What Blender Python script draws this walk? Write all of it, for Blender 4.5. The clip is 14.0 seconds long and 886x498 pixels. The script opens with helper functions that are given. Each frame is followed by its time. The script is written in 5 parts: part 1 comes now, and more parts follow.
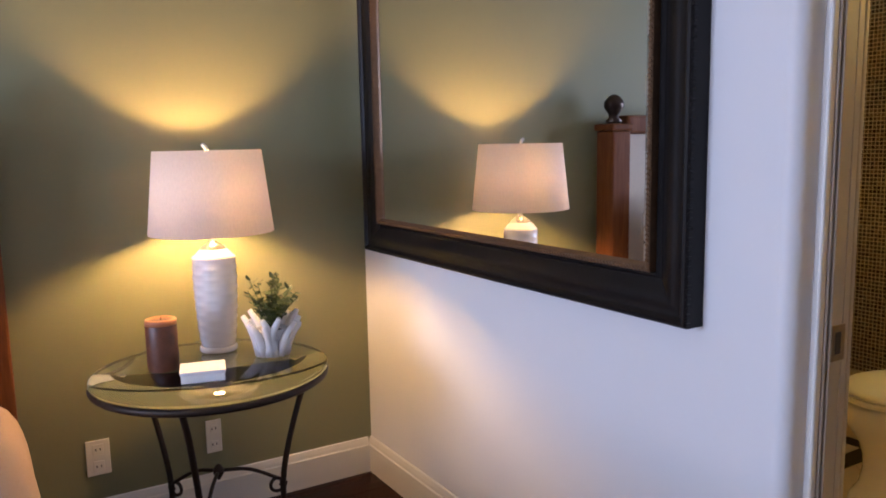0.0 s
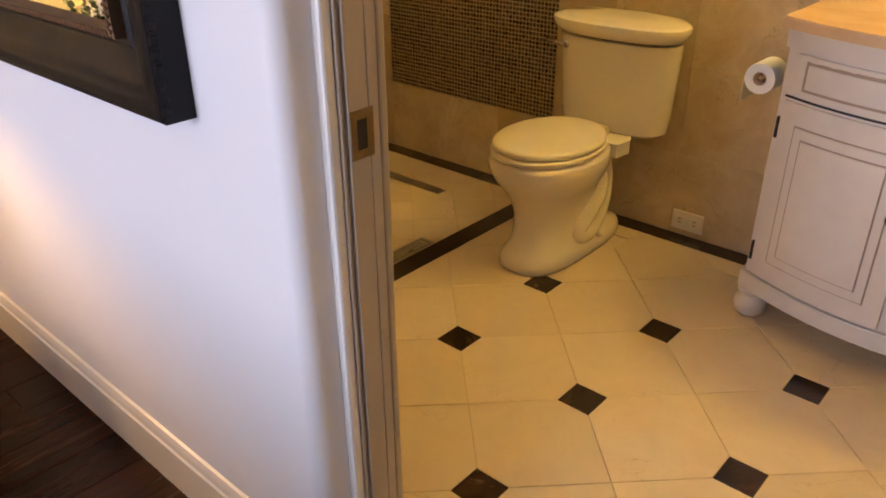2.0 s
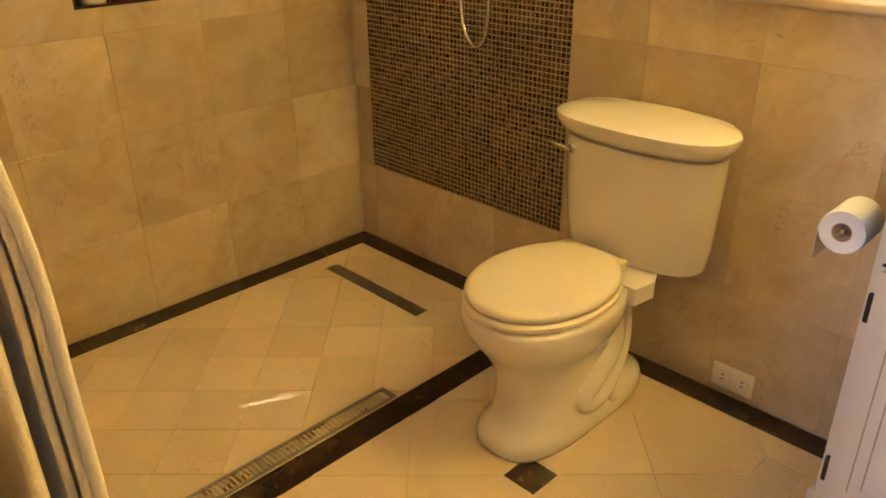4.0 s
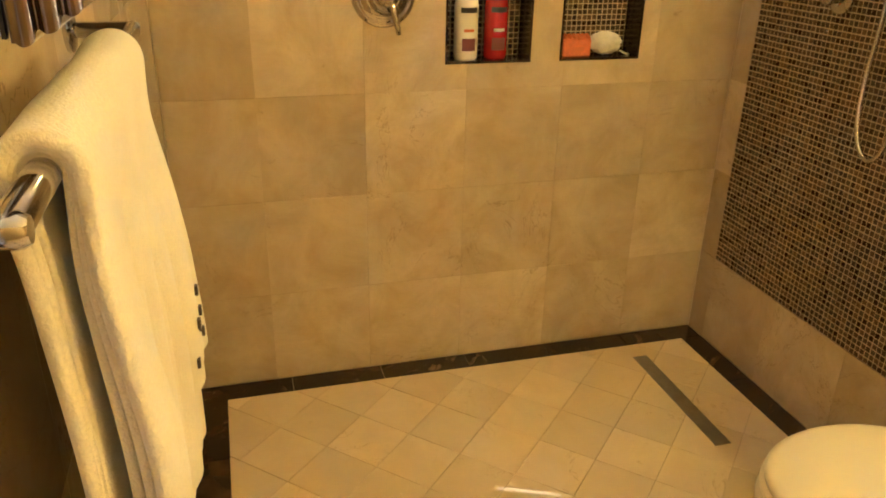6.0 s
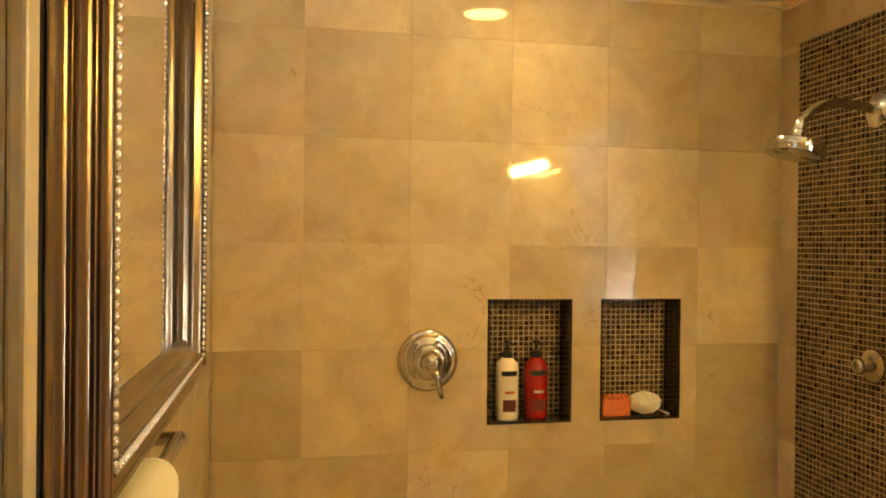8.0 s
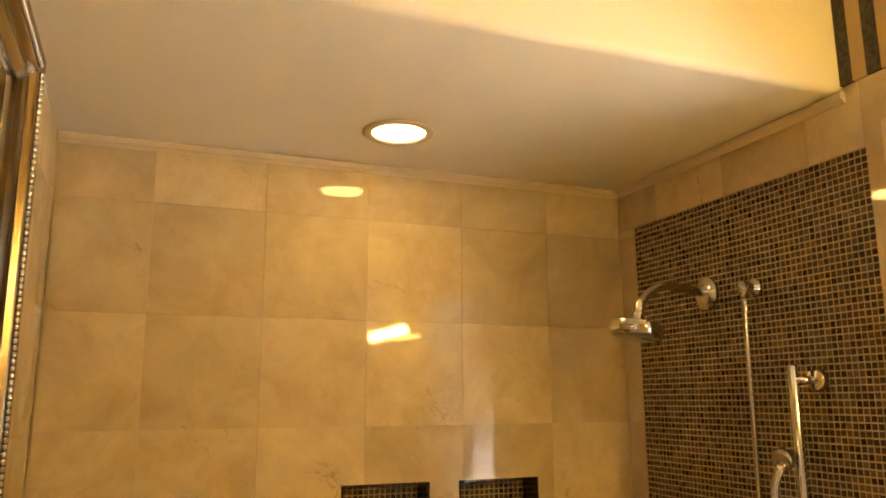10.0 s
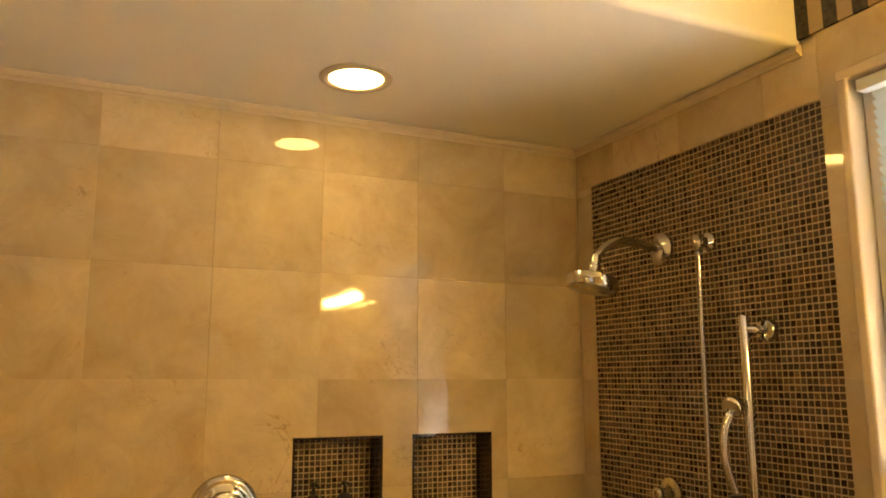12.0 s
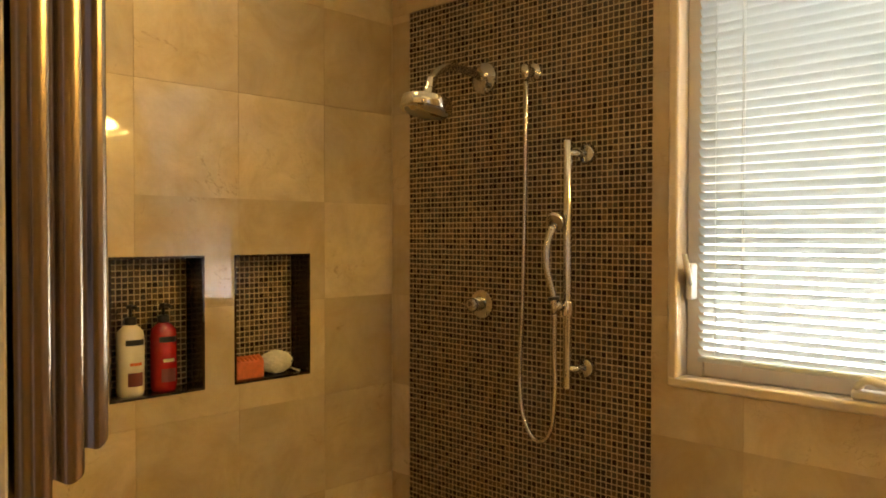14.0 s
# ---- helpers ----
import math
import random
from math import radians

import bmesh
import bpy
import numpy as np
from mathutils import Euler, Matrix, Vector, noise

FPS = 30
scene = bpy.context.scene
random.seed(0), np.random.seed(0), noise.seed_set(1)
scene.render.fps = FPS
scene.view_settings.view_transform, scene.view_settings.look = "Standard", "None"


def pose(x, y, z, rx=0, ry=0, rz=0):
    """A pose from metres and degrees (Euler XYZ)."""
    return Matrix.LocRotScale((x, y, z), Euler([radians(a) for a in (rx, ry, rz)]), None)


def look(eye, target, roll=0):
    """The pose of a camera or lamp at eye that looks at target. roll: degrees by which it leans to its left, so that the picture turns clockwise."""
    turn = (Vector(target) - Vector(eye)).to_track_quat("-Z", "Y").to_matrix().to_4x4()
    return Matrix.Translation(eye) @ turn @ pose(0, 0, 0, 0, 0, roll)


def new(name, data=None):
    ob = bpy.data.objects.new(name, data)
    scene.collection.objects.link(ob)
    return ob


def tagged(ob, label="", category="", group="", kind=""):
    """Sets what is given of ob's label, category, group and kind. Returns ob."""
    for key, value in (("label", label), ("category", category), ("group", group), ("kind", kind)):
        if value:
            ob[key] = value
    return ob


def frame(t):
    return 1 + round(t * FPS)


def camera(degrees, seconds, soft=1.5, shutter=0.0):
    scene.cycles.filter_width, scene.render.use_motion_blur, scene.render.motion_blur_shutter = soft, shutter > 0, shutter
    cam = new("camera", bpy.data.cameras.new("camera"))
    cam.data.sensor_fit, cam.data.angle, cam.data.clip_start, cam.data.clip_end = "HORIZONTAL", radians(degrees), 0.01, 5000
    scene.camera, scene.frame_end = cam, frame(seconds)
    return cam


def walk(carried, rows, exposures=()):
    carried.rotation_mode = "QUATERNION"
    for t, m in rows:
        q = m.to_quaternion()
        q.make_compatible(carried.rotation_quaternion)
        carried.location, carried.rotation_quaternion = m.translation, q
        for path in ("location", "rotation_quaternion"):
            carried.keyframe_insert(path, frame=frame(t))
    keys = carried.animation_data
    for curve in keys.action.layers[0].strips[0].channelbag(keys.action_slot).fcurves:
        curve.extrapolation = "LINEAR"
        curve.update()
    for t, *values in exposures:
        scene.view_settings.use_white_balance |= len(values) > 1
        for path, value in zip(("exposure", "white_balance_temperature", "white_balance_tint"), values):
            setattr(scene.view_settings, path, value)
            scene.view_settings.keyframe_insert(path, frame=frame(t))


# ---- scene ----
cam = camera(60.0, 14.0, soft=1.8)
PATH = [
    (0, (0.436, 0.385, 1.324), (1.46, 2.081, 1.048), -1.1),
    (0.5, (0.557, 0.4, 1.301), (1.706, 1.948, 0.771), -1.2),
    (1, (0.715, 0.436, 1.269), (1.942, 1.848, 0.561), -1.1),
    (1.5, (0.913, 0.461, 1.244), (2.2, 1.742, 0.404), -0.8),
    (2, (1.151, 0.465, 1.278), (2.47, 1.646, 0.349), -0.4),
    (2.5, (1.352, 0.53, 1.297), (2.671, 1.687, 0.338), -0.4),
    (2.7, (1.431, 0.562, 1.303), (2.744, 1.732, 0.35), -0.7),
    (4.8, (2.034, 0.893, 1.328), (3.176, 2.296, 0.475), 0.7),
    (5, (2.063, 0.903, 1.344), (3.137, 2.353, 0.483), 0.9),
    (5.5, (2.066, 0.921, 1.369), (2.821, 2.561, 0.508), 1.2),
    (6, (2.051, 0.918, 1.403), (2.555, 2.676, 0.592), 1.20),
    (6.5, (2.055, 0.920, 1.436), (2.470, 2.754, 0.754), 1.37),
    (7, (2.059, 0.897, 1.458), (2.450, 2.801, 0.988), 0.9),
    (7.5, (2.074, 0.872, 1.491), (2.454, 2.822, 1.259), 1.00),
    (8, (2.091, 0.872, 1.521), (2.479, 2.834, 1.513), 0.6),
    (8.5, (2.097, 0.881, 1.563), (2.535, 2.823, 1.742), 0.53),
    (9, (2.115, 0.884, 1.611), (2.636, 2.790, 1.921), 0.6),
    (9.2, (2.118, 0.884, 1.611), (2.682, 2.766, 1.967), 0.2),
    (11.3, (2.126, 0.902, 1.552), (2.937, 2.688, 1.939), -0.1),
    (11.5, (2.131, 0.905, 1.544), (2.944, 2.693, 1.92), -0.1),
    (12, (2.131, 0.927, 1.524), (2.956, 2.718, 1.859), -0.1),
    (12.5, (2.06, 0.988, 1.499), (2.94, 2.76, 1.789), 0.1),
    (13, (2.03, 1.044, 1.451), (3.129, 2.703, 1.648), 0.1),
    (13.5, (1.976, 1.083, 1.436), (3.292, 2.587, 1.508), 0.0),
    (14, (1.862, 1.123, 1.420), (3.297, 2.514, 1.385), 0.05),
]
EXPOSURES = [(0, 0.3, 6500, 10), (0.5, 0.42, 6600, 10), (1.5, 0.76, 7000, 11), (2.5, 0.98, 7900, 14), (5, 1.45, 6500, 10), (7, 1.5, 6400, 10), (9, 0.93, 8300, 13),
             (12, 0.85, 7900, 15), (12.5, 1.12, 7500, 13), (13, 0.92, 7100, 12), (14, 0.7, 7000, 13)]
walk(cam, [(t, look(eye, target, roll)) for t, eye, target, roll in PATH], EXPOSURES)

# ---- world and large lights ----
world = bpy.data.worlds.new("sky")
scene.world = world
world.use_nodes = True
wn = world.node_tree
sky = wn.nodes.new("ShaderNodeTexSky")
sky.sky_type, sky.sun_disc = "NISHITA", False
sky.sun_elevation, sky.sun_rotation = radians(48), radians(250)
wn.links.new(sky.outputs[0], wn.nodes["Background"].inputs[0])
wn.nodes["Background"].inputs[1].default_value = 0.07


def sun_lamp():
    ob = new("sun", bpy.data.lights.new("sun", "SUN"))
    ob.data.energy, ob.data.angle, ob.data.color = 2.0, radians(0.5), (1, .94, .85)
    ob.matrix_world = look((0, 0, 20), (-7, 3, 11))


def window_light(name, eye, target, w, h, power, col):
    ob = new(name, bpy.data.lights.new(name, "AREA"))
    ob.data.shape, ob.data.size, ob.data.size_y = "RECTANGLE", w, h
    ob.data.energy, ob.data.color = power, col
    ob.matrix_world = look(eye, target)


sun_lamp()
DAY = (0.70, 0.80, 1.22)
TUNGSTEN = (1.0, 0.69, 0.185)
window_light("daylight_west", (-2.98, 1.55, 1.45), (1.7, 1.2, 1.0), 1.9, 1.6, 100, DAY)
window_light("daylight_bath_window", (3.77, 1.63, 1.63), (2.5, 1.95, 1.2), .72, 1.0, 1.3, (.80, .90, 1.10))

# ---- materials ----


def nodes_of(name):
    m = bpy.data.materials.new(name)
    m.use_nodes = True
    return m, m.node_tree, m.node_tree.nodes["Principled BSDF"]


def mixed(nt, fac, a, b, kind="MIX"):
    n = nt.nodes.new("ShaderNodeMix")
    n.data_type, n.blend_type = "RGBA", kind
    for sock, v in ((n.inputs[0], fac), (n.inputs[6], a), (n.inputs[7], b)):
        if isinstance(v, bpy.types.NodeSocket):
            nt.links.new(v, sock)
        elif isinstance(v, tuple):
            sock.default_value = (*v, 1)
        else:
            sock.default_value = v
    return n.outputs[2]


def ramp(nt, src, lo, hi, a=0.0, b=1.0):
    n = nt.nodes.new("ShaderNodeMapRange")
    n.inputs[1].default_value, n.inputs[2].default_value = lo, hi
    n.inputs[3].default_value, n.inputs[4].default_value = a, b
    nt.links.new(src, n.inputs[0])
    return n.outputs[0]


def coords(nt, stretch=(1, 1, 1), shift=False, world_space=True):
    if world_space:
        src = nt.nodes.new("ShaderNodeNewGeometry").outputs["Position"]
    else:
        src = nt.nodes.new("ShaderNodeTexCoord").outputs["Object"]
    mp = nt.nodes.new("ShaderNodeMapping")
    mp.inputs["Scale"].default_value = stretch
    nt.links.new(src, mp.inputs[0])
    if shift:
        info = nt.nodes.new("ShaderNodeObjectInfo")
        add = nt.nodes.new("ShaderNodeVectorMath")
        mul = nt.nodes.new("ShaderNodeVectorMath")
        mul.operation = "SCALE"
        mul.inputs[0].default_value = (37, 51, 23)
        nt.links.new(info.outputs["Random"], mul.inputs["Scale"])
        nt.links.new(mp.outputs[0], add.inputs[0])
        nt.links.new(mul.outputs[0], add.inputs[1])
        return add.outputs[0]
    return mp.outputs[0]


def noise_of(nt, vec, scale, detail=4.0, rough=.55, warp=0.0):
    n = nt.nodes.new("ShaderNodeTexNoise")
    n.inputs["Scale"].default_value, n.inputs["Detail"].default_value = scale, detail
    n.inputs["Roughness"].default_value, n.inputs["Distortion"].default_value = rough, warp
    nt.links.new(vec, n.inputs["Vector"])
    return n.outputs["Fac"]


def bump_of(nt, bsdf, src, strength, dist=.002):
    b = nt.nodes.new("ShaderNodeBump")
    b.inputs["Strength"].default_value, b.inputs["Distance"].default_value = strength, dist
    nt.links.new(src, b.inputs["Height"])
    nt.links.new(b.outputs[0], bsdf.inputs["Normal"])


def paint(name, col, rough=.5, var=.06, scale=3.0, metal=0.0, bump=.08, grain=120.0, coat=0.0, stretch=(1, 1, 1)):
    """A painted, cast or plain surface with faint stains and a fine grain."""
    m, nt, bs = nodes_of(name)
    v = coords(nt, stretch)
    big, fine = noise_of(nt, v, scale), noise_of(nt, v, grain, 2)
    dark = tuple(c * (1 - 2.2 * var) for c in col)
    c1 = mixed(nt, ramp(nt, big, .3, .7), dark, col)
    c2 = mixed(nt, ramp(nt, fine, .35, .65, 0, .5), c1, tuple(c * (1 - var) for c in col))
    nt.links.new(c2, bs.inputs["Base Color"])
    nt.links.new(ramp(nt, big, .2, .8, rough * .85, min(1, rough * 1.15)), bs.inputs["Roughness"])
    bs.inputs["Metallic"].default_value, bs.inputs["Coat Weight"].default_value = metal, coat
    bump_of(nt, bs, fine, bump)
    return m


def marble(name, light, mid, vein, rough=.16, random_tone=.18):
    """Polished marble: cloudy beige, thin broken veins; every piece has its own tone and figure."""
    m, nt, bs = nodes_of(name)
    v = coords(nt, (1, 1, 1), shift=True)
    cloud, fleck = noise_of(nt, v, 6, 9, .68, .5), noise_of(nt, v, 45, 5, .7)
    warp = noise_of(nt, v, 3.2, 5, .62, 1.6)
    line = nt.nodes.new("ShaderNodeMath")
    line.operation = "ABSOLUTE"
    sub = nt.nodes.new("ShaderNodeMath")
    sub.operation, sub.inputs[1].default_value = "SUBTRACT", .5
    nt.links.new(warp, sub.inputs[0])
    nt.links.new(sub.outputs[0], line.inputs[0])
    gate = ramp(nt, noise_of(nt, v, 2.6, 2), .50, .62)
    veins = nt.nodes.new("ShaderNodeMath")
    veins.operation = "MULTIPLY"
    nt.links.new(ramp(nt, line.outputs[0], .0, .006, .55, 0), veins.inputs[0])
    nt.links.new(gate, veins.inputs[1])
    c = mixed(nt, ramp(nt, cloud, .32, .68), mid, light)
    c = mixed(nt, ramp(nt, fleck, .56, .78, 0, .35), c, mid)
    c = mixed(nt, veins.outputs[0], c, vein)
    pits = ramp(nt, noise_of(nt, v, 14, 5, .75, .6), .66, .74, 0, .55)
    c = mixed(nt, pits, c, vein)
    info = nt.nodes.new("ShaderNodeObjectInfo")
    c = mixed(nt, ramp(nt, info.outputs["Random"], 0, 1, 0, random_tone * 2), c, tuple(x * .62 for x in mid))
    nt.links.new(c, bs.inputs["Base Color"])
    nt.links.new(ramp(nt, cloud, .3, .7, rough, rough * 1.25), bs.inputs["Roughness"])
    bump_of(nt, bs, cloud, .018, .004)
    return m


def dark_marble(name):
    m, nt, bs = nodes_of(name)
    v = coords(nt, (1, 1, 1), shift=True)
    warp, cloud = noise_of(nt, v, 7, 6, .65, 1.8), noise_of(nt, v, 12, 5)
    c = mixed(nt, ramp(nt, cloud, .35, .7), (.012, .007, .005), (.055, .030, .018))
    c = mixed(nt, ramp(nt, warp, .60, .66, 0, .55), c, (.22, .14, .085))
    nt.links.new(c, bs.inputs["Base Color"])
    bs.inputs["Roughness"].default_value = .18
    return m


def mosaic_glass(name):
    m, nt, bs = nodes_of(name)
    geo = nt.nodes.new("ShaderNodeNewGeometry")
    cr = nt.nodes.new("ShaderNodeValToRGB")
    cr.color_ramp.interpolation = "CONSTANT"
    stops = ((0, (.030, .017, .009)), (.25, (.066, .037, .016)), (.48, (.115, .067, .029)), (.68, (.044, .027, .013)), (.82, (.160, .098, .045)), (.93, (.090, .074, .045)))
    while len(cr.color_ramp.elements) < len(stops):
        cr.color_ramp.elements.new(.5)
    for el, (p, c) in zip(cr.color_ramp.elements, stops):
        el.position, el.color = p, (*c, 1)
    nt.links.new(geo.outputs["Random Per Island"], cr.inputs[0])
    v = coords(nt)
    c = mixed(nt, ramp(nt, noise_of(nt, v, 160, 3), .4, .7, 0, .5), cr.outputs[0], (.075, .044, .024))
    nt.links.new(c, bs.inputs["Base Color"])
    nt.links.new(ramp(nt, geo.outputs["Random Per Island"], 0, 1, .22, .55), bs.inputs["Roughness"])
    bs.inputs["Specular IOR Level"].default_value = .28
    return m


def wood(name, light, dark, rough=.3, along=0, piece=True, coat=0.0):
    m, nt, bs = nodes_of(name)
    st = [14, 14, 14]
    st[along] = 1.2
    v = coords(nt, tuple(st), shift=piece)
    g, fine = noise_of(nt, v, 2.2, 6, .6, 1.2), noise_of(nt, v, 14, 3)
    c = mixed(nt, ramp(nt, g, .3, .7), dark, light)
    c = mixed(nt, ramp(nt, fine, .4, .7, 0, .4), c, dark)
    if piece:
        info = nt.nodes.new("ShaderNodeObjectInfo")
        c = mixed(nt, ramp(nt, info.outputs["Random"], 0, 1, 0, .55), c, tuple(x * .5 for x in dark))
    nt.links.new(c, bs.inputs["Base Color"])
    nt.links.new(ramp(nt, g, .2, .8, rough * .8, rough * 1.3), bs.inputs["Roughness"])
    bs.inputs["Coat Weight"].default_value, bs.inputs["Specular IOR Level"].default_value = coat, .14
    bump_of(nt, bs, fine, .05)
    return m


def cloth(name, col, weave=600.0, rough=.95, fuzz=.35):
    m, nt, bs = nodes_of(name)
    v = coords(nt)
    f, b = noise_of(nt, v, weave, 2), noise_of(nt, v, 9, 4)
    c = mixed(nt, ramp(nt, f, .3, .7, 0, .6), col, tuple(x * .78 for x in col))
    c = mixed(nt, ramp(nt, b, .35, .7, 0, .3), c, tuple(x * .86 for x in col))
    nt.links.new(c, bs.inputs["Base Color"])
    bs.inputs["Roughness"].default_value, bs.inputs["Sheen Weight"].default_value = rough, fuzz
    bump_of(nt, bs, f, .5, .003)
    return m


def glow(name, col, strength):
    m, nt, bs = nodes_of(name)
    bs.inputs["Base Color"].default_value = (.9, .85, .8, 1)
    bs.inputs["Emission Color"].default_value, bs.inputs["Emission Strength"].default_value = (*col, 1), strength
    return m


def glass(name, col=(1, 1, 1), rough=.0):
    m, nt, bs = nodes_of(name)
    bs.inputs["Base Color"].default_value = (*col, 1)
    bs.inputs["Roughness"].default_value, bs.inputs["Transmission Weight"].default_value, bs.inputs["IOR"].default_value = rough, 1, 1.45
    return m


def lampshade(name, col):
    m, nt, bs = nodes_of(name)
    nt.nodes.remove(bs)
    v = coords(nt, (1, 1, .35))
    f = noise_of(nt, v, 260, 3)
    c = mixed(nt, ramp(nt, f, .35, .7, 0, .5), col, tuple(x * .85 for x in col))
    d, t, mx = nt.nodes.new("ShaderNodeBsdfDiffuse"), nt.nodes.new("ShaderNodeBsdfTranslucent"), nt.nodes.new("ShaderNodeMixShader")
    nt.links.new(c, d.inputs[0])
    nt.links.new(c, t.inputs[0])
    mx.inputs[0].default_value = .30
    nt.links.new(d.outputs[0], mx.inputs[1])
    nt.links.new(t.outputs[0], mx.inputs[2])
    nt.links.new(mx.outputs[0], nt.nodes["Material Output"].inputs[0])
    return m


def stripes(name, a, b, width):
    """Wallpaper with upright stripes running along y."""
    m, nt, bs = nodes_of(name)
    v = coords(nt, (0, 1, 0))
    w = nt.nodes.new("ShaderNodeTexWave")
    w.bands_direction = "Y"
    w.inputs["Scale"].default_value = .31 / width
    nt.links.new(v, w.inputs[0])
    f = noise_of(nt, coords(nt), 70, 4)
    c = mixed(nt, ramp(nt, w.outputs["Fac"], .47, .53), mixed(nt, ramp(nt, f, .4, .6), a, tuple(x * .45 for x in a)), b)
    nt.links.new(c, bs.inputs["Base Color"])
    bs.inputs["Roughness"].default_value = .7
    return m


M_GREEN = paint("sage_green_paint", (0.255, 0.252, 0.136), .55, .04, 1.5)
M_WHITE = paint("white_wall_paint", (.80, .79, .78), .6, .025, 1.5)
M_TRIM = paint("cream_trim_paint", (.80, .77, .70), .32, .03, 4)
M_REVEAL = paint("cream_stone_reveal", (.66, .54, .385), .3, .05, 7)
# darker tan than the trim; also on the jamb slots and the downlight ring
M_JAMB = paint("tan_jamb_paint", (.45, .38, .285), .38, .05, 6)
M_CEIL = paint("ceiling_paint", (.74, .70, .64), .8, .03, 2)
M_SOFFIT = paint("soffit_paint", (.78, .72, .60), .7, .03, 2)
M_TILE = marble("beige_marble", (.71, .575, .385), (.51, .385, .235), (.20, .115, .055), .036, .26)
M_FLOORTILE = marble("cream_floor_marble", (.76, .615, .41), (.69, .545, .35), (.42, .29, .16), .22, .16)
M_DARK = dark_marble("dark_brown_marble")
M_GROUT = paint("beige_grout", (.67, .54, .365), .85, .06, 20)
M_FLGROUT = paint("floor_grout", (.62, .48, .315), .85, .06, 20)
M_MGROUT = paint("mosaic_grout", (.60, .475, .30), .85, .08, 30)
M_MOSAIC = mosaic_glass("brown_glass_mosaic")
M_PLANK = wood("dark_cherry_floor", (.045, .011, .005), (.014, .0035, .002), .24, 0)
M_CHERRY = wood("cherry_wood", (.26, .095, .035), (.14, .045, .018), .3, 2, False)
M_PORC = paint("biscuit_porcelain", (.73, .665, .53), .12, .012, 3, 0, 0, 60, .5)
M_SEAT = paint("seat_plastic", (.74, .65, .46), .36, .012, 3, 0, 0, 60, .2)
M_CHROME = paint("chrome", (.62, .61, .60), .10, .03, 14, 1.0, .02, 300)
M_NICKEL = paint("brushed_nickel", (.52, .50, .46), .28, .06, 20, 1.0, .05, 300)
M_BRASS = paint("tarnished_brass", (.30, .22, .12), .4, .15, 60, .9, .1, 300)
M_STEEL = paint("drain_steel", (.33, .31, .28), .38, .1, 40, .9, .1, 300)
M_BLACK = paint("dark_hole", (.012, .010, .009), .6, .1)
M_BLACKWOOD = paint("black_lacquered_wood", (.010, .008, .0075), .42, .12, 14, 0, .12, 90)
M_BLACKWOOD.node_tree.nodes["Principled BSDF"].inputs["Specular IOR Level"].default_value = .22
M_BROWNINNER = paint("bronze_inner_moulding", (.20, .11, .055), .35, .15, 50, .5, .2, 200)
M_PEWTER = paint("antique_silver_leaf", (.255, .195, .140), .21, .10, 22, 1.0, .004, 60)
M_PEWTERSIDE = paint("antique_bronze_side", (.24, .165, .095), .42, .1, 18, .5, .06, 150)
M_MIRROR = paint("mirror_glass", (.90, .91, .90), .01, 0, 1, 1.0, 0)
M_IRON = paint("wrought_iron", (.035, .024, .017), .5, .2, 40, .5, .3, 160)
M_TGLASS = glass("table_glass", (.88, .96, .93))
M_PANE = glass("window_glass", (1, 1, 1))
M_CERAMIC = paint("white_glazed_ceramic", (.82, .80, .78), .22, .02, 4, 0, .02, 60, .4)
M_SHADE = lampshade("linen_shade", (.86, .80, .76))
M_BULB = glow("lamp_bulb_glow", (1, .58, .24), 820)
M_VBULB = glow("vanity_bulb_glow", TUNGSTEN, 172)
M_DOWN = glow("downlight_lens_glow", (1, .72, .24), 21)
M_CANDLE = paint("brown_wax", (.15, .055, .028), .45, .25, 30, 0, .2, 90)
M_CANDLETOP = paint("amber_wax_top", (.50, .20, .085), .5, .12, 30)
M_PAPER = paint("white_paper", (.84, .83, .80), .85, .03, 10)
M_LEAF = paint("green_leaf", (.075, .115, .035), .5, .3, 40, 0, .1, 90)
M_SOIL = paint("soil", (.05, .035, .02), .95, .3, 60)
M_PLASTIC = paint("ivory_plastic", (.78, .74, .66), .35, .02)
M_BLIND = paint("white_blind_slat", (.60, .61, .57), .45, .02, 3)
M_VINYL = paint("almond_vinyl", (.66, .58, .46), .35, .03)
M_TOWEL = cloth("pale_yellow_terry", (.93, .85, .62), 420, 1, .5)
M_SPOT = cloth("brown_embroidery", (.05, .03, .015), 500)
M_VANITY = paint("glazed_white_cabinet_paint", (.63, .565, .49), .38, .06, 9, 0, .1, 70, .1)
M_GLAZE = paint("brown_glaze_line", (.34, .25, .17), .5, .1, 20)
M_TOP = marble("beige_marble_top", (.66, .46, .27), (.56, .36, .19), (.36, .2, .09), .14, .02)
M_BRONZE = paint("dark_bronze", (.06, .04, .03), .3, .2, 30, .8)
M_CREAMBOT = paint("cream_bottle_plastic", (.80, .74, .62), .3, .02, 8, 0, 0, 60, .2)
M_REDBOT = paint("red_bottle_plastic", (.33, .012, .016), .25, .06, 8, 0, 0, 60, .3)
M_PUMP = paint("black_pump_plastic", (.016, .015, .015), .35, .1)
M_LABEL = paint("maroon_label", (.16, .03, .03), .5, .1)
M_SPONGE = paint("orange_sponge", (.80, .20, .07), .95, .12, 60, 0, .8, 220)
M_PUFF = paint("white_bath_puff", (.80, .76, .66), .9, .1, 40, 0, .6, 200)
M_STRIPE = stripes("striped_wallpaper", (.055, .045, .038), (.40, .29, .16), .075)
M_LINEN = cloth("cream_linen", (.68, .60, .50), 300, .9, .2)
M_BEDCOVER = cloth("tan_bedspread", (.55, .36, .22), 200, .9, .25)
M_SCREEN = paint("dark_screen", (.008, .009, .012), .15, .1)
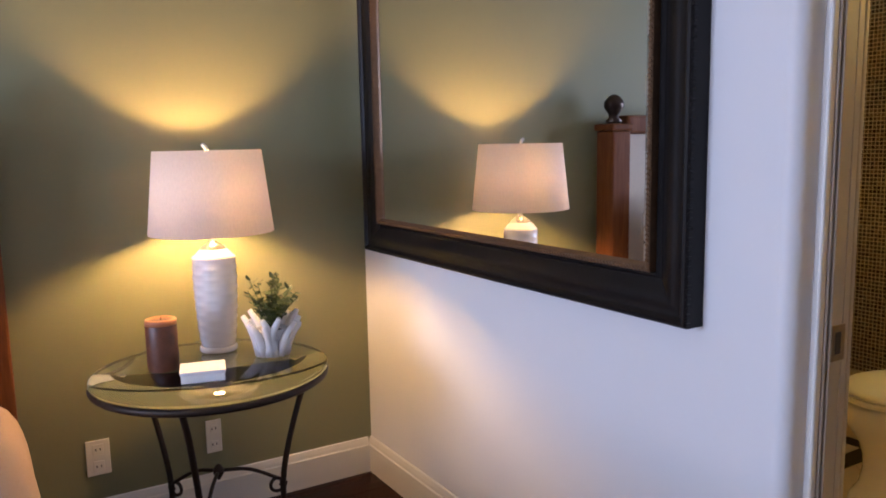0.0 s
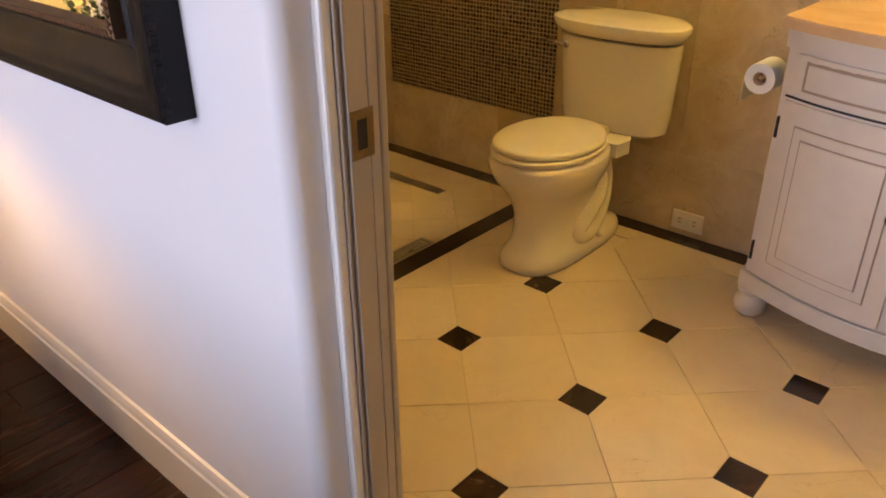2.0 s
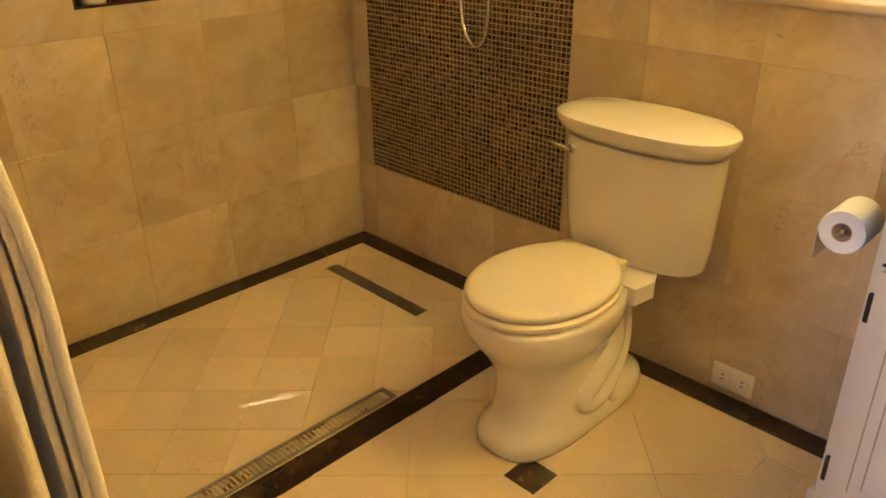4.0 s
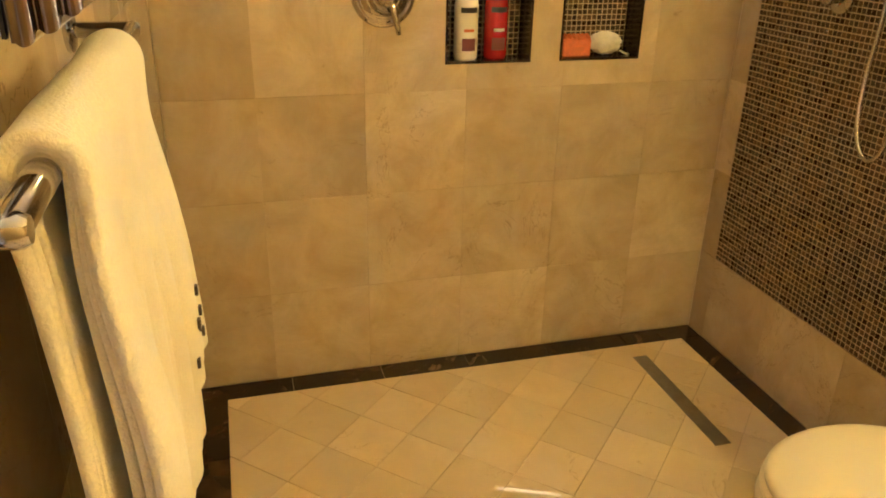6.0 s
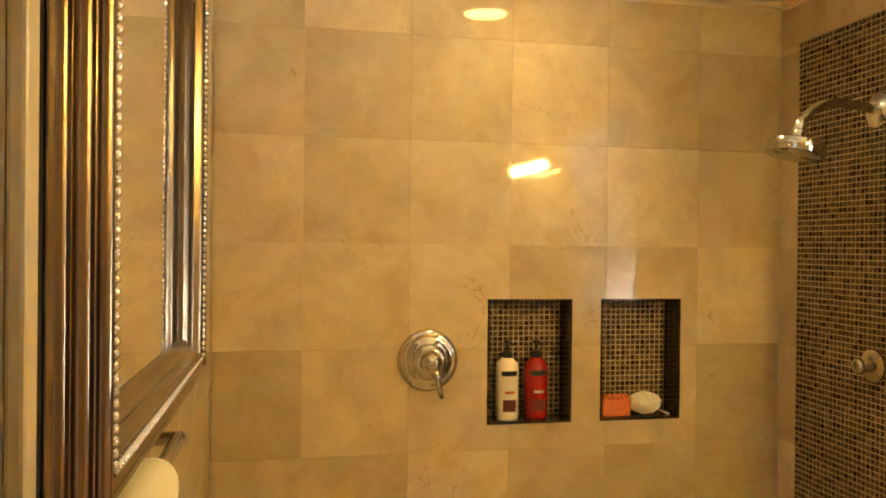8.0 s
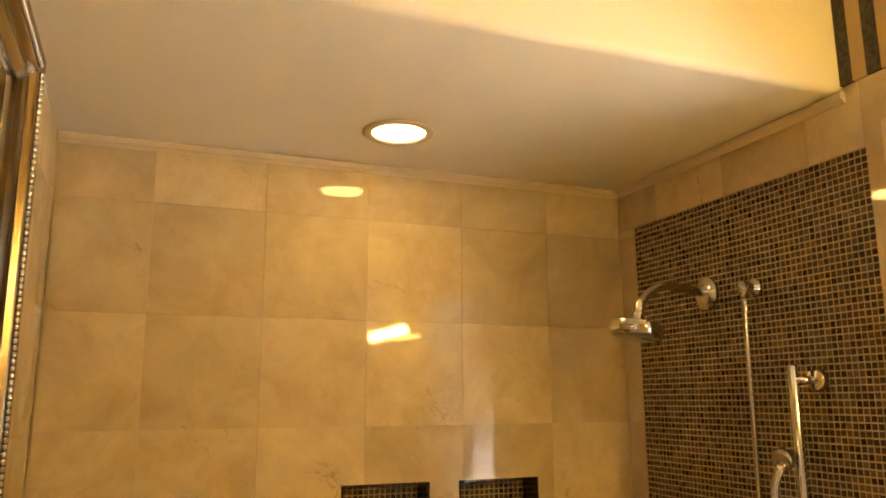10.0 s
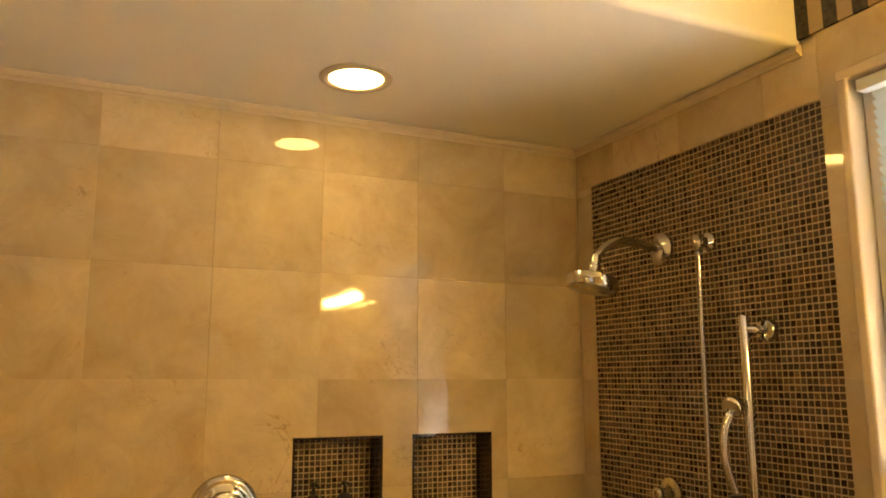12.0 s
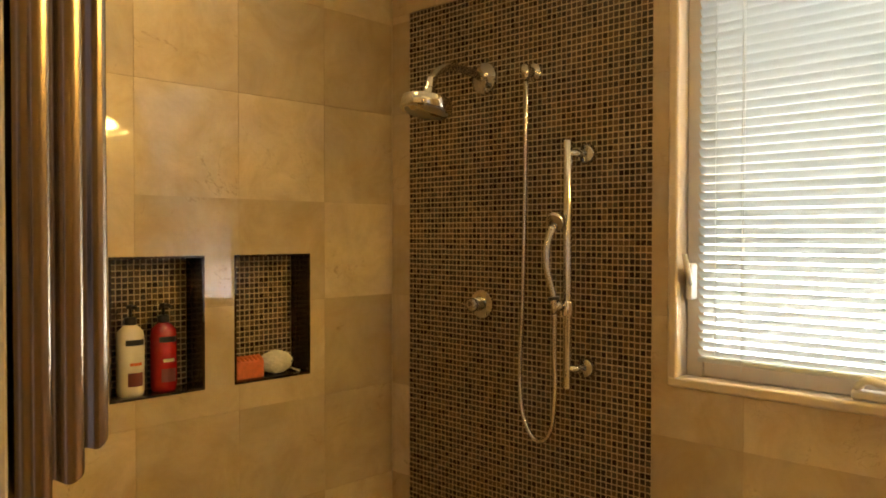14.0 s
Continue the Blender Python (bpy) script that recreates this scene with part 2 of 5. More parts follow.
M_BACK = glow("glowing_outdoors", (.98, .98, .93), 4)


def backdrop_glow():
    """Glow painted by height: strong and pale low for sunlit ground, weak green above for greenery."""
    nt = M_BACK.node_tree
    bs = nt.nodes["Principled BSDF"]
    sep = nt.nodes.new("ShaderNodeSeparateXYZ")
    nt.links.new(coords(nt), sep.inputs[0])
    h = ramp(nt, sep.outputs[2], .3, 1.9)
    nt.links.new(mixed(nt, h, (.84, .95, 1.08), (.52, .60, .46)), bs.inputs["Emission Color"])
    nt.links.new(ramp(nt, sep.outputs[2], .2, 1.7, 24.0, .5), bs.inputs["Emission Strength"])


backdrop_glow()
M_EAVE = paint("dark_added_eave", (.10, .10, .07), .8, .1)

# ---- mesh helpers ----


def thing(name, loc, label, category, group="", kind=""):
    ob = new(name)
    ob.location = loc
    ob.empty_display_size = .05
    return tagged(ob, label, category, group, kind)


def base_of(ob):
    p = Vector((0, 0, 0))
    while ob:
        p += ob.location
        ob = ob.parent
    return p


def part(name, bm, material, parent=None, label="", smooth=False, kind=""):
    """One mesh object from a bmesh given in world coordinates, under its parent."""
    if parent:
        bmesh.ops.translate(bm, verts=bm.verts, vec=-base_of(parent))
    me = bpy.data.meshes.new(name)
    bm.to_mesh(me)
    bm.free()
    me.materials.append(material)
    if smooth:
        me.shade_smooth()
        if smooth == 2:
            me.set_sharp_from_angle(angle=radians(38))
    ob = new(name, me)
    ob.parent = parent
    return tagged(ob, label, "", "", kind)


def block(a, b, bevel=0.0, seg=2, bm=None):
    bm = bm or bmesh.new()
    r = bmesh.ops.create_cube(bm, size=1)
    for v in r["verts"]:
        v.co = Vector([a[i] + (v.co[i] + .5) * (b[i] - a[i]) for i in range(3)])
    if bevel:
        es = {e for v in r["verts"] for e in v.link_edges}
        bmesh.ops.bevel(bm, geom=list(es), offset=bevel, segments=seg, profile=.5, affect="EDGES")
    return bm


def ring_loft(rings, bm=None, cap=True, closed=False):
    """Joins rings of equal count into a skin."""
    bm = bm or bmesh.new()
    vs = [[bm.verts.new(p) for p in ring] for ring in rings]
    n = len(vs[0])
    pairs = list(zip(vs, vs[1:])) + ([(vs[-1], vs[0])] if closed else [])
    for a, b in pairs:
        for i in range(n):
            bm.faces.new((a[i], a[(i + 1) % n], b[(i + 1) % n], b[i]))
    if cap and not closed:
        bm.faces.new(list(reversed(vs[0])))
        bm.faces.new(vs[-1])
    bmesh.ops.recalc_face_normals(bm, faces=bm.faces)
    return bm


def axes_for(d):
    d = d.normalized()
    u = d.cross(Vector((0, 0, 1)) if abs(d.z) < .9 else Vector((1, 0, 0))).normalized()
    return u, d.cross(u)


def tube(points, r, n=10, bm=None, cap=True):
    pts = [Vector(p) for p in points]
    rings, u = [], None
    for i, p in enumerate(pts):
        d = (pts[min(i + 1, len(pts) - 1)] - pts[max(i - 1, 0)]).normalized()
        if u is None:
            u = axes_for(d)[0]
        u = (u - d * u.dot(d)).normalized()
        w = d.cross(u)
        rr = r[i] if isinstance(r, (list, tuple)) else r
        rings.append([p + (u * math.cos(2 * math.pi * k / n) + w * math.sin(2 * math.pi * k / n)) * rr for k in range(n)])
    return ring_loft(rings, bm, cap)


def curve_points(ctrl, steps=8):
    """Catmull-Rom through the control points."""
    c = [Vector(p) for p in ctrl]
    c = [2 * c[0] - c[1]] + c + [2 * c[-1] - c[-2]]
    out = []
    for i in range(1, len(c) - 2):
        for k in range(steps):
            t = k / steps
            a, b, d, e = c[i - 1:i + 3]
            out.append(.5 * ((2 * b) + (d - a) * t + (2 * a - 5 * b + 4 * d - e) * t * t + (3 * b - a - 3 * d + e) * t ** 3))
    return out + [c[-2]]


def turned(profile, base, axis=(0, 0, 1), n=32, bm=None, cap=True):
    """A turned body: (radius, height) pairs along an axis."""
    d = Vector(axis).normalized()
    u, w = axes_for(d)
    o = Vector(base)
    return ring_loft([[o + d * h + (u * math.cos(2 * math.pi * k / n) + w * math.sin(2 * math.pi * k / n)) * max(r, .0004) for k in range(n)] for r, h in profile], bm, cap)


def prism(poly, z0, z1, chamfer=.0015, bm=None):
    """An upright slab on a flat polygon, with a small chamfer round its top."""
    bm = bm or bmesh.new()
    cx, cy = sum(p[0] for p in poly) / len(poly), sum(p[1] for p in poly) / len(poly)
    far = max(math.hypot(p[0] - cx, p[1] - cy) for p in poly)
    k = 1 - chamfer / far
    rings = [[Vector((x, y, z0)) for x, y in poly], [Vector((x, y, z1 - chamfer)) for x, y in poly], [Vector((cx + (x - cx) * k, cy + (y - cy) * k, z1)) for x, y in poly]]
    return ring_loft(rings, bm)


def clip_poly(poly, x0, y0, x1, y1):
    def cut(ps, inside, meet):
        out = []
        for i, q in enumerate(ps):
            p = ps[i - 1]
            if inside(q):
                if not inside(p):
                    out.append(meet(p, q))
                out.append(q)
            elif inside(p):
                out.append(meet(p, q))
        return out

    def at_x(v):
        return lambda p, q: (v, p[1] + (q[1] - p[1]) * (v - p[0]) / (q[0] - p[0]))

    def at_y(v):
        return lambda p, q: (p[0] + (q[0] - p[0]) * (v - p[1]) / (q[1] - p[1]), v)
    for ins, mt in ((lambda p: p[0] >= x0, at_x(x0)), (lambda p: p[0] <= x1, at_x(x1)), (lambda p: p[1] >= y0, at_y(y0)), (lambda p: p[1] <= y1, at_y(y1))):
        poly = cut(poly, ins, mt)
        if len(poly) < 3:
            return []
    return poly


def area_of(poly):
    return abs(sum(poly[i - 1][0] * p[1] - p[0] * poly[i - 1][1] for i, p in enumerate(poly))) / 2


def rects_minus(rect, holes):
    """The rectangle (u0, v0, u1, v1) less the holes, as rectangles."""
    out = [rect]
    for h in holes:
        nxt = []
        for r in out:
            if h[0] >= r[2] or h[2] <= r[0] or h[1] >= r[3] or h[3] <= r[1]:
                nxt.append(r)
                continue
            a, b = max(r[0], h[0]), min(r[2], h[2])
            for q in ((r[0], r[1], a, r[3]), (b, r[1], r[2], r[3]), (a, r[1], b, max(r[1], h[1])), (a, min(r[3], h[3]), b, r[3])):
                if q[2] - q[0] > .004 and q[3] - q[1] > .004:
                    nxt.append(q)
        out = nxt
    return out


def structure(name, bm, material, label=""):
    ob = part(name, bm, material)
    return tagged(ob, label, "", "", "structure")


def wall_blocks(axis, face, back, rect, holes):
    """A wall slab on plane axis=face, thick to back, over a (u, z) rectangle with openings."""
    bm = bmesh.new()
    for u0, v0, u1, v1 in rects_minus(rect, holes):
        lo, hi = min(face, back), max(face, back)
        if axis == "y":
            block((u0, lo, v0), (u1, hi, v1), bm=bm)
        else:
            block((lo, u0, v0), (hi, u1, v1), bm=bm)
    return bm


# ---- the large structure ----
NORTH, EAST, WEST, BED = 3.08, 3.63, 1.875, 1.722
GREEN, CEIL, HIGH = 3.11, 2.31, 2.72
NICHES = ((2.665, .99, 2.930, 1.364), (3.022, .99, 3.287, 1.364))
MOS = (2.097, .31, 2.993, 2.16)
WIN = (1.20, 1.066, 2.030, 2.188)
DOOR = (.40, 0, 1.231, 2.06)
GAP = (.345, 0, 1.286, 2.081)

floor_bath = structure("floor_bath", block((1.765, -.62, -.10), (EAST + .02, NORTH + .02, -.004)), M_FLGROUT, "cream marble tile floor with small dark insets")
floor_bed = structure("floor_bedroom", block((-3.0, -2.4, -.10), (1.765, GREEN, -.004)), M_BLACK, "dark reddish-brown wood plank floor")
wall_north = structure("wall_north", wall_blocks("y", NORTH + .010, NORTH + .16, (WEST - .02, -.05, EAST + .2, HIGH), NICHES), M_GROUT, "beige marble tiled shower wall with two niches")
wall_east = structure("wall_east", wall_blocks("x", EAST + .010, EAST + .20, (-.62, -.05, NORTH + .01, HIGH), (WIN,)), M_GROUT, "beige marble tiled wall with brown mosaic panel")
wall_divider = structure("wall_divider", wall_blocks("x", BED, WEST - .010, (-2.4, 0, GREEN, HIGH), (GAP,)), M_WHITE, "smooth white painted wall beside the bathroom door")
wall_green = structure("wall_green", block((-3.1, GREEN, -.05), (BED + .06, GREEN + .12, HIGH)), M_GREEN, "sage green painted bedroom wall")
wall_south = structure("wall_south", wall_blocks("y", -2.4, -2.52, (-3.1, -.05, BED, HIGH), ()), M_WHITE)
wall_west = structure("wall_west", wall_blocks("x", -3.0, -3.12, (-2.52, -.05, GREEN + .12, HIGH), ((.55, .6, 2.55, 2.3),)), M_GREEN)
wall_bath_south = structure("wall_bath_south", block((WEST - .02, -.74, -.05), (EAST + .2, -.62, HIGH)), M_TILE)
ceiling_bed = structure("ceiling_bedroom", block((-3.1, -2.5, HIGH), (WEST - .09, GREEN + .1, HIGH + .1)), M_CEIL)
ceiling_bath = structure("ceiling_bath", block((WEST - .09, -.7, HIGH), (EAST + .2, 2.20, HIGH + .1)), M_CEIL)


def soffit():
    """Lowered shower ceiling with a rounded drywall edge."""
    bm = bmesh.new()
    y0, r, rings = 2.145, .022, []
    prof = [(y0, HIGH)] + [(y0 + r - r * math.cos(a), CEIL + r - r * math.sin(a)) for a in [i * math.pi / 12 for i in range(7)]] + [(NORTH + .02, CEIL), (NORTH + .02, HIGH)]
    for x in (WEST - .02, EAST + .012):
        rings.append([Vector((x, y, z)) for y, z in prof])
    ring_loft(rings, bm)
    ob = part("soffit", bm, M_SOFFIT, None, "", 2)
    tagged(ob, "lowered painted shower ceiling with rounded edge", "", "", "structure")


soffit()


def strip(name, a, b, out, prof, material, label="", parent=None):
    """A moulding with profile (out, z) swept from a to b along the foot of a wall."""
    a, b, out = Vector(a), Vector(b), Vector(out)
    rings = [[p + out * o + Vector((0, 0, z)) for o, z in prof] for p in (a, b)]
    ob = part(name, ring_loft(rings), material, parent)
    if not parent:
        tagged(ob, label, "", "", "structure")
    return ob


BASE = [(0, 0), (.016, 0), (.016, .112), (.012, .116), (.010, .128), (.006, .142), (0, .145)]
strip("baseboard", (BED, GAP[2] + .001, 0), (BED, GREEN, 0), (-1, 0, 0), BASE, M_TRIM, "cream painted baseboard with moulded top")
strip("baseboard", (BED, -2.4, 0), (BED, DOOR[0] - .06, 0), (-1, 0, 0), BASE, M_TRIM)
strip("baseboard", (-3.0, GREEN, 0), (BED - .016, GREEN, 0), (0, -1, 0), BASE, M_TRIM, "cream painted baseboard with moulded top")
CROWN = [(0, 0), (.006, 0), (.009, .006), (.018, .010), (.018, .022), (.010, .028), (0, .030)]
strip("trim_crown", (WEST, NORTH, 2.281), (EAST, NORTH, 2.281), (0, -1, 0), CROWN, M_REVEAL, "beige stone pencil moulding under the ceiling")
strip("trim_crown", (EAST, NORTH - .018, 2.281), (EAST, 2.135, 2.281), (-1, 0, 0), CROWN, M_REVEAL, "beige stone pencil moulding under the ceiling")


def doorway():
    """Pocket-door jamb with stops, strike and casings."""
    j = thing("door_1", (WEST - .1, DOOR[2], 0), "cream painted pocket door jamb with brass strike plate", "door", kind="structure")
    mid = (DOOR[0] + DOOR[2]) / 2
    for s in (1, -1):
        def bar(x0, x1, face, mat, nm, bev=.003, back=1.2855):
            ya, yb = sorted((mid + s * (face - mid), mid + s * (back - mid)))
            return part(nm, block((x0, ya, 0), (x1, yb, DOOR[3]), bev), mat, j)
        # rounded plaster corner
        r = .030
        poly = [(BED, 1.286)] + [(BED + r - r * math.cos(q), 1.284 - r * math.sin(q)) for q in [i * math.pi / 16 for i in range(9)]] + [(1.7845, 1.254), (1.7845, 1.286)]
        poly = [(x, mid + s * (y - mid)) for x, y in poly]
        part("wall_return", prism(poly, 0, DOOR[3], .0005), M_WHITE, j, "", 2)
        bar(1.785, 1.806, 1.2395, M_TRIM, "stop", .005)
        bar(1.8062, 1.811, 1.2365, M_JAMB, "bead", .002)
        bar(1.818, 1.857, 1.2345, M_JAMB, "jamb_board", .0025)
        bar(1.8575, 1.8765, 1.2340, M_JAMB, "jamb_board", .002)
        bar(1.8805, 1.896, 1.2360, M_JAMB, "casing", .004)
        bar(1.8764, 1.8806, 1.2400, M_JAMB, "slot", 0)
        if s == 1:
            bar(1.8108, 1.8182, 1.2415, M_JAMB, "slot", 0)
            st = part("strike_plate", block((1.820, 1.2325, .886), (1.864, 1.2346, .958), .0008), M_BRASS, j, "tarnished brass strike plate")
            part("strike_hole", block((1.832, 1.2320, .900), (1.850, 1.2326, .944)), M_BLACK, st)
    part("head_jamb", block((BED, GAP[0] + .001, DOOR[3] + .0005), (1.888, GAP[2] - .001, DOOR[3] + .02), .003), M_TRIM, j)
    part("threshold", block((1.7205, .38, -.012), (1.771, 1.252, .004), .003), M_DARK, j, "dark marble threshold")


doorway()


def window():
    w = thing("window_1", (EAST, 1.62, WIN[1]), "almond window with half-closed white mini blinds", "window", kind="structure")
    y0, z0, y1, z1 = WIN
    # rounded stone reveal
    for a, b in (((EAST - .006, y0, z0 - .022), (EAST + .16, y1 + .022, z0 + .004)), ((EAST - .006, y0, z1 - .004), (EAST + .16, y1 + .022, z1 + .022)),
                 ((EAST - .006, y1 - .004, z0), (EAST + .16, y1 + .022, z1)), ((EAST - .006, y0 - .022, z0 - .022), (EAST + .16, y0 + .004, z1 + .022))):
        part("reveal", block(a, b, .007, 3), M_REVEAL, w)
    fx0, fx1 = EAST + .045, EAST + .125
    fr = part("window_frame", block((fx0, y1 - .05, z0 + .002), (fx1, y1 - .005, z1 - .002), .004), M_VINYL, w)
    for a, b in (((fx0, y0 + .005, z0 + .002), (fx1, y0 + .05, z1)), ((fx0, y0 + .05, z0 + .005), (fx1, y1 - .05, z0 + .055)), ((fx0, y0 + .05, z1 - .05), (fx1, y1 - .05, z1 - .005))):
        part("rail", block(a, b, .004), M_VINYL, fr)
    p = part("pane", block((EAST + .110, y0 + .05, z0 + .055), (EAST + .114, y1 - .05, z1 - .05)), M_PANE, w)
    p.visible_shadow = False
    lock = part("sash_latch", block((EAST + .012, y1 - .034, 1.262), (EAST + .046, y1 - .016, 1.352), .006), M_PLASTIC, w, "white lever latch")
    part("lever", tube([(EAST + .018, y1 - .03, 1.30), (EAST + .0, y1 - .028, 1.335), (EAST - .006, y1 - .024, 1.375)], [.006, .008, .006], 8), M_TRIM, lock, smooth=True)
    cr = part("crank_base", block((EAST + .008, 1.555, z0 + .0045), (EAST + .043, 1.635, z0 + .026), .006), M_PLASTIC, w)
    part("crank_handle", tube(curve_points([(EAST + .02, 1.625, z0 + .03), (EAST + .005, 1.60, z0 + .05), (EAST + .0, 1.56, z0 + .045), (EAST + .004, 1.53, z0 + .052)], 5), .009, 8), M_PLASTIC, cr, "white folding crank handle", True)


window()


def blinds():
    y0, y1, z0, z1 = WIN[0] + .030, WIN[2] - .050, WIN[1] + .046, WIN[3] - .012
    b = thing("mini_blind", (EAST + .02, 1.62, z1), "white aluminium mini blind hanging in the window", "blind")
    part("head_rail", block((EAST + .004, y0, z1 - .028), (EAST + .036, y1 + .03, z1), .003), M_BLIND, b)
    part("bottom_rail", block((EAST + .010, y0, z0), (EAST + .032, y1, z0 + .012), .003), M_BLIND, b)
    n = int((z1 - .034 - z0 - .012) / .0212)
    tilt = radians(43)
    me = None
    for i in range(n):
        z = z0 + .022 + i * .0212
        if me is None:
            prof = []
            for k in range(5):
                u = (k / 4 - .5) * .025
                prof.append((u * math.cos(tilt) - .0022 * (1 - (2 * k / 4 - 1) ** 2) * math.sin(tilt), -u * math.sin(tilt) - .0022 * (1 - (2 * k / 4 - 1) ** 2) * math.cos(tilt)))
            bm = bmesh.new()
            va = [bm.verts.new((x, y0 - 1.62, zz)) for x, zz in prof]
            vb = [bm.verts.new((x, y1 - 1.62, zz)) for x, zz in prof]
            for k in range(4):
                bm.faces.new((va[k], vb[k], vb[k + 1], va[k + 1]))
            bmesh.ops.solidify(bm, geom=bm.faces[:], thickness=.0006)
            me = bpy.data.meshes.new("slat")
            bm.to_mesh(me)
            bm.free()
            me.materials.append(M_BLIND)
        s = new("slat", me)
        s.parent = b
        s.location = (EAST + .021 - (EAST + .02), 0, z - z1)
    for yy in (y1 - .045, y1 - .115, 1.45):
        for dx in (.008, .034):
            part("ladder_cord", tube([(EAST + dx, yy, z0 + .005), (EAST + dx, yy, z1 - .03)], .0009, 5), M_BLIND, b)
    for yy in (y1 - .112,):
        part("lift_cord", tube([(EAST + .003, yy, z0 - .012), (EAST + .003, yy, z1 - .03)], .0014, 6), M_BLIND, b)


blinds()
# plain self-lit sheet outside the window; its brightness is painted, strongest low down
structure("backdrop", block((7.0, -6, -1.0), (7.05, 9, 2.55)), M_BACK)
structure("ground", block((3.9, -40, -.6), (60, 40, -.5)), M_GROUT)
# unseen overhang, added to keep sun and sky off the upper blind
structure("added_eave", block((EAST + .2, -1.2, 2.36), (EAST + .85, 4, 2.46)), M_EAVE)
structure("wall_paper_band", block((EAST - .002, -.62, 2.325), (EAST + .009, 2.1449, HIGH)), M_STRIPE, "brown and tan striped wallpaper above the tiles")


# ---- bathroom things ----
def superellipse(cx, cy, a, b, z, n=40, power=2.3, back=None):
    """A ring, round to the front (-x); back: the x at which it is cut flat."""
    out = []
    for k in range(n):
        t = 2 * math.pi * k / n
        c, s = math.cos(t), math.sin(t)
        x = cx + a * math.copysign(abs(c) ** (2 / power), c)
        y = cy + b * math.copysign(abs(s) ** (2 / power), s)
        if back is not None:
            x = min(x, back)
        out.append(Vector((x, y, z)))
    return out


def toilet():
    cy = 1.795
    t = thing("toilet", (3.22, cy, 0), "biscuit porcelain two-piece toilet with closed lid", "toilet")

    def ell(x0, x1, hw, z, p=2.3):
        return superellipse((x0 + x1) / 2, cy, (x1 - x0) / 2, hw, z, 44, p)
    bowl = [ell(2.994, 3.560, .122, 0, 3), ell(2.988, 3.564, .126, .012, 3), ell(2.990, 3.562, .125, .034, 3), ell(2.998, 3.553, .119, .050, 3), ell(3.010, 3.535, .108, .062, 3),
            ell(3.028, 3.47, .098, .090, 2.8), ell(3.038, 3.44, .095, .14, 2.6), ell(3.036, 3.42, .098, .19, 2.5), ell(3.022, 3.41, .112, .235, 2.4),
            ell(2.992, 3.40, .140, .280, 2.3), ell(2.966, 3.40, .160, .315, 2.3), ell(2.950, 3.40, .171, .348, 2.3), ell(2.946, 3.40, .173, .380, 2.3), ell(2.952, 3.395, .168, .394, 2.3)]
    part("bowl", ring_loft(bowl), M_PORC, t, "", True)
    for s in (1, -1):
        # the cast trap: a drop behind the bowl, a loop forward and a foot that runs back to the wall
        pts = curve_points([(3.30, cy + s * .080, .325), (3.355, cy + s * .092, .275), (3.335, cy + s * .098, .205), (3.275, cy + s * .096, .150), (3.225, cy + s * .090, .105), (3.255, cy + s * .094, .075), (3.33, cy + s * .092, .085), (3.40, cy + s * .085, .150), (3.435, cy + s * .075, .24), (3.43, cy + s * .066, .33)], 6)
        part("trapway", tube(pts, [.012 + .022 * math.sin(math.pi * min(1, (i + 3) / len(pts))) for i in range(len(pts))], 14), M_PORC, t, "", True)
        part("bolt_cap", turned([(.013, 0), (.013, .006), (.009, .014), (.002, .017)], (3.335, cy + s * .114, .050), n=14), M_PORC, t, "", True)
    part("deck", ring_loft([[Vector((x, y, z)) for x, y in ((3.33, cy - .155), (3.40, cy - .165), (3.50, cy - .12), (3.56, cy - .11), (3.56, cy + .11), (3.50, cy + .12), (3.40, cy + .165), (3.33, cy + .155))] for z in (.352, .358, .392, .398)]), M_PORC, t)

    def seat_ring(grow, z):
        out = []
        for k in range(56):
            a = 2 * math.pi * k / 56
            c, s = math.cos(a), math.sin(a)
            x = 3.166 + (.219 + grow) * (c if c < 0 else math.copysign(abs(c) ** .75, c))
            hw = (.168 + grow) * (1 - (.16 if c > 0 else 0) * max(c, 0))
            out.append(Vector((x, cy + hw * math.copysign(abs(s) ** .92, s), z)))
        return out
    part("seat", ring_loft([seat_ring(-.006, .400), seat_ring(.002, .404), seat_ring(.003, .414), seat_ring(-.004, .420)]), M_SEAT, t, "cream plastic seat", 2)
    top = seat_ring(-.008, .443)
    mid = Vector((3.15, cy, 0))

    def shrunk(k, z):
        return [Vector((mid.x + (p.x - mid.x) * k, cy + (p.y - cy) * k, z)) for p in top]
    part("lid", ring_loft([seat_ring(-.012, .4225), seat_ring(-.004, .425), seat_ring(-.002, .436), top, shrunk(.93, .447), shrunk(.6, .450), shrunk(.2, .451)]), M_SEAT, t, "cream closed lid", True)
    part("hinge_bar", block((3.372, cy - .085, .399), (3.402, cy + .085, .432), .008, 3), M_SEAT, t)

    def oval(hw, a, z, p=2.5):
        return [Vector((min(v.x, 3.622), v.y, v.z)) for v in superellipse(3.618 - a, cy - .030, a, hw, z, 56, p)]
    part("tank", ring_loft([oval(.180, .088, .388), oval(.196, .098, .402), oval(.204, .102, .46), oval(.213, .105, .60), oval(.219, .107, .706), oval(.214, .103, .7075)]), M_PORC, t, "", 2)
    # black ring filling the joint, painted as the shade under the tank lid
    part("gap", ring_loft([oval(.206, .098, .7076), oval(.206, .098, .716)]), M_BLACK, t)
    part("tank_lid", ring_loft([oval(.223, .109, .716), oval(.228, .112, .722), oval(.236, .117, .730), oval(.245, .120, .750), oval(.244, .120, .762), oval(.236, .114, .768), oval(.225, .104, .769), oval(.218, .098, .772), oval(.10, .05, .774)]), M_PORC, t, "", 2)
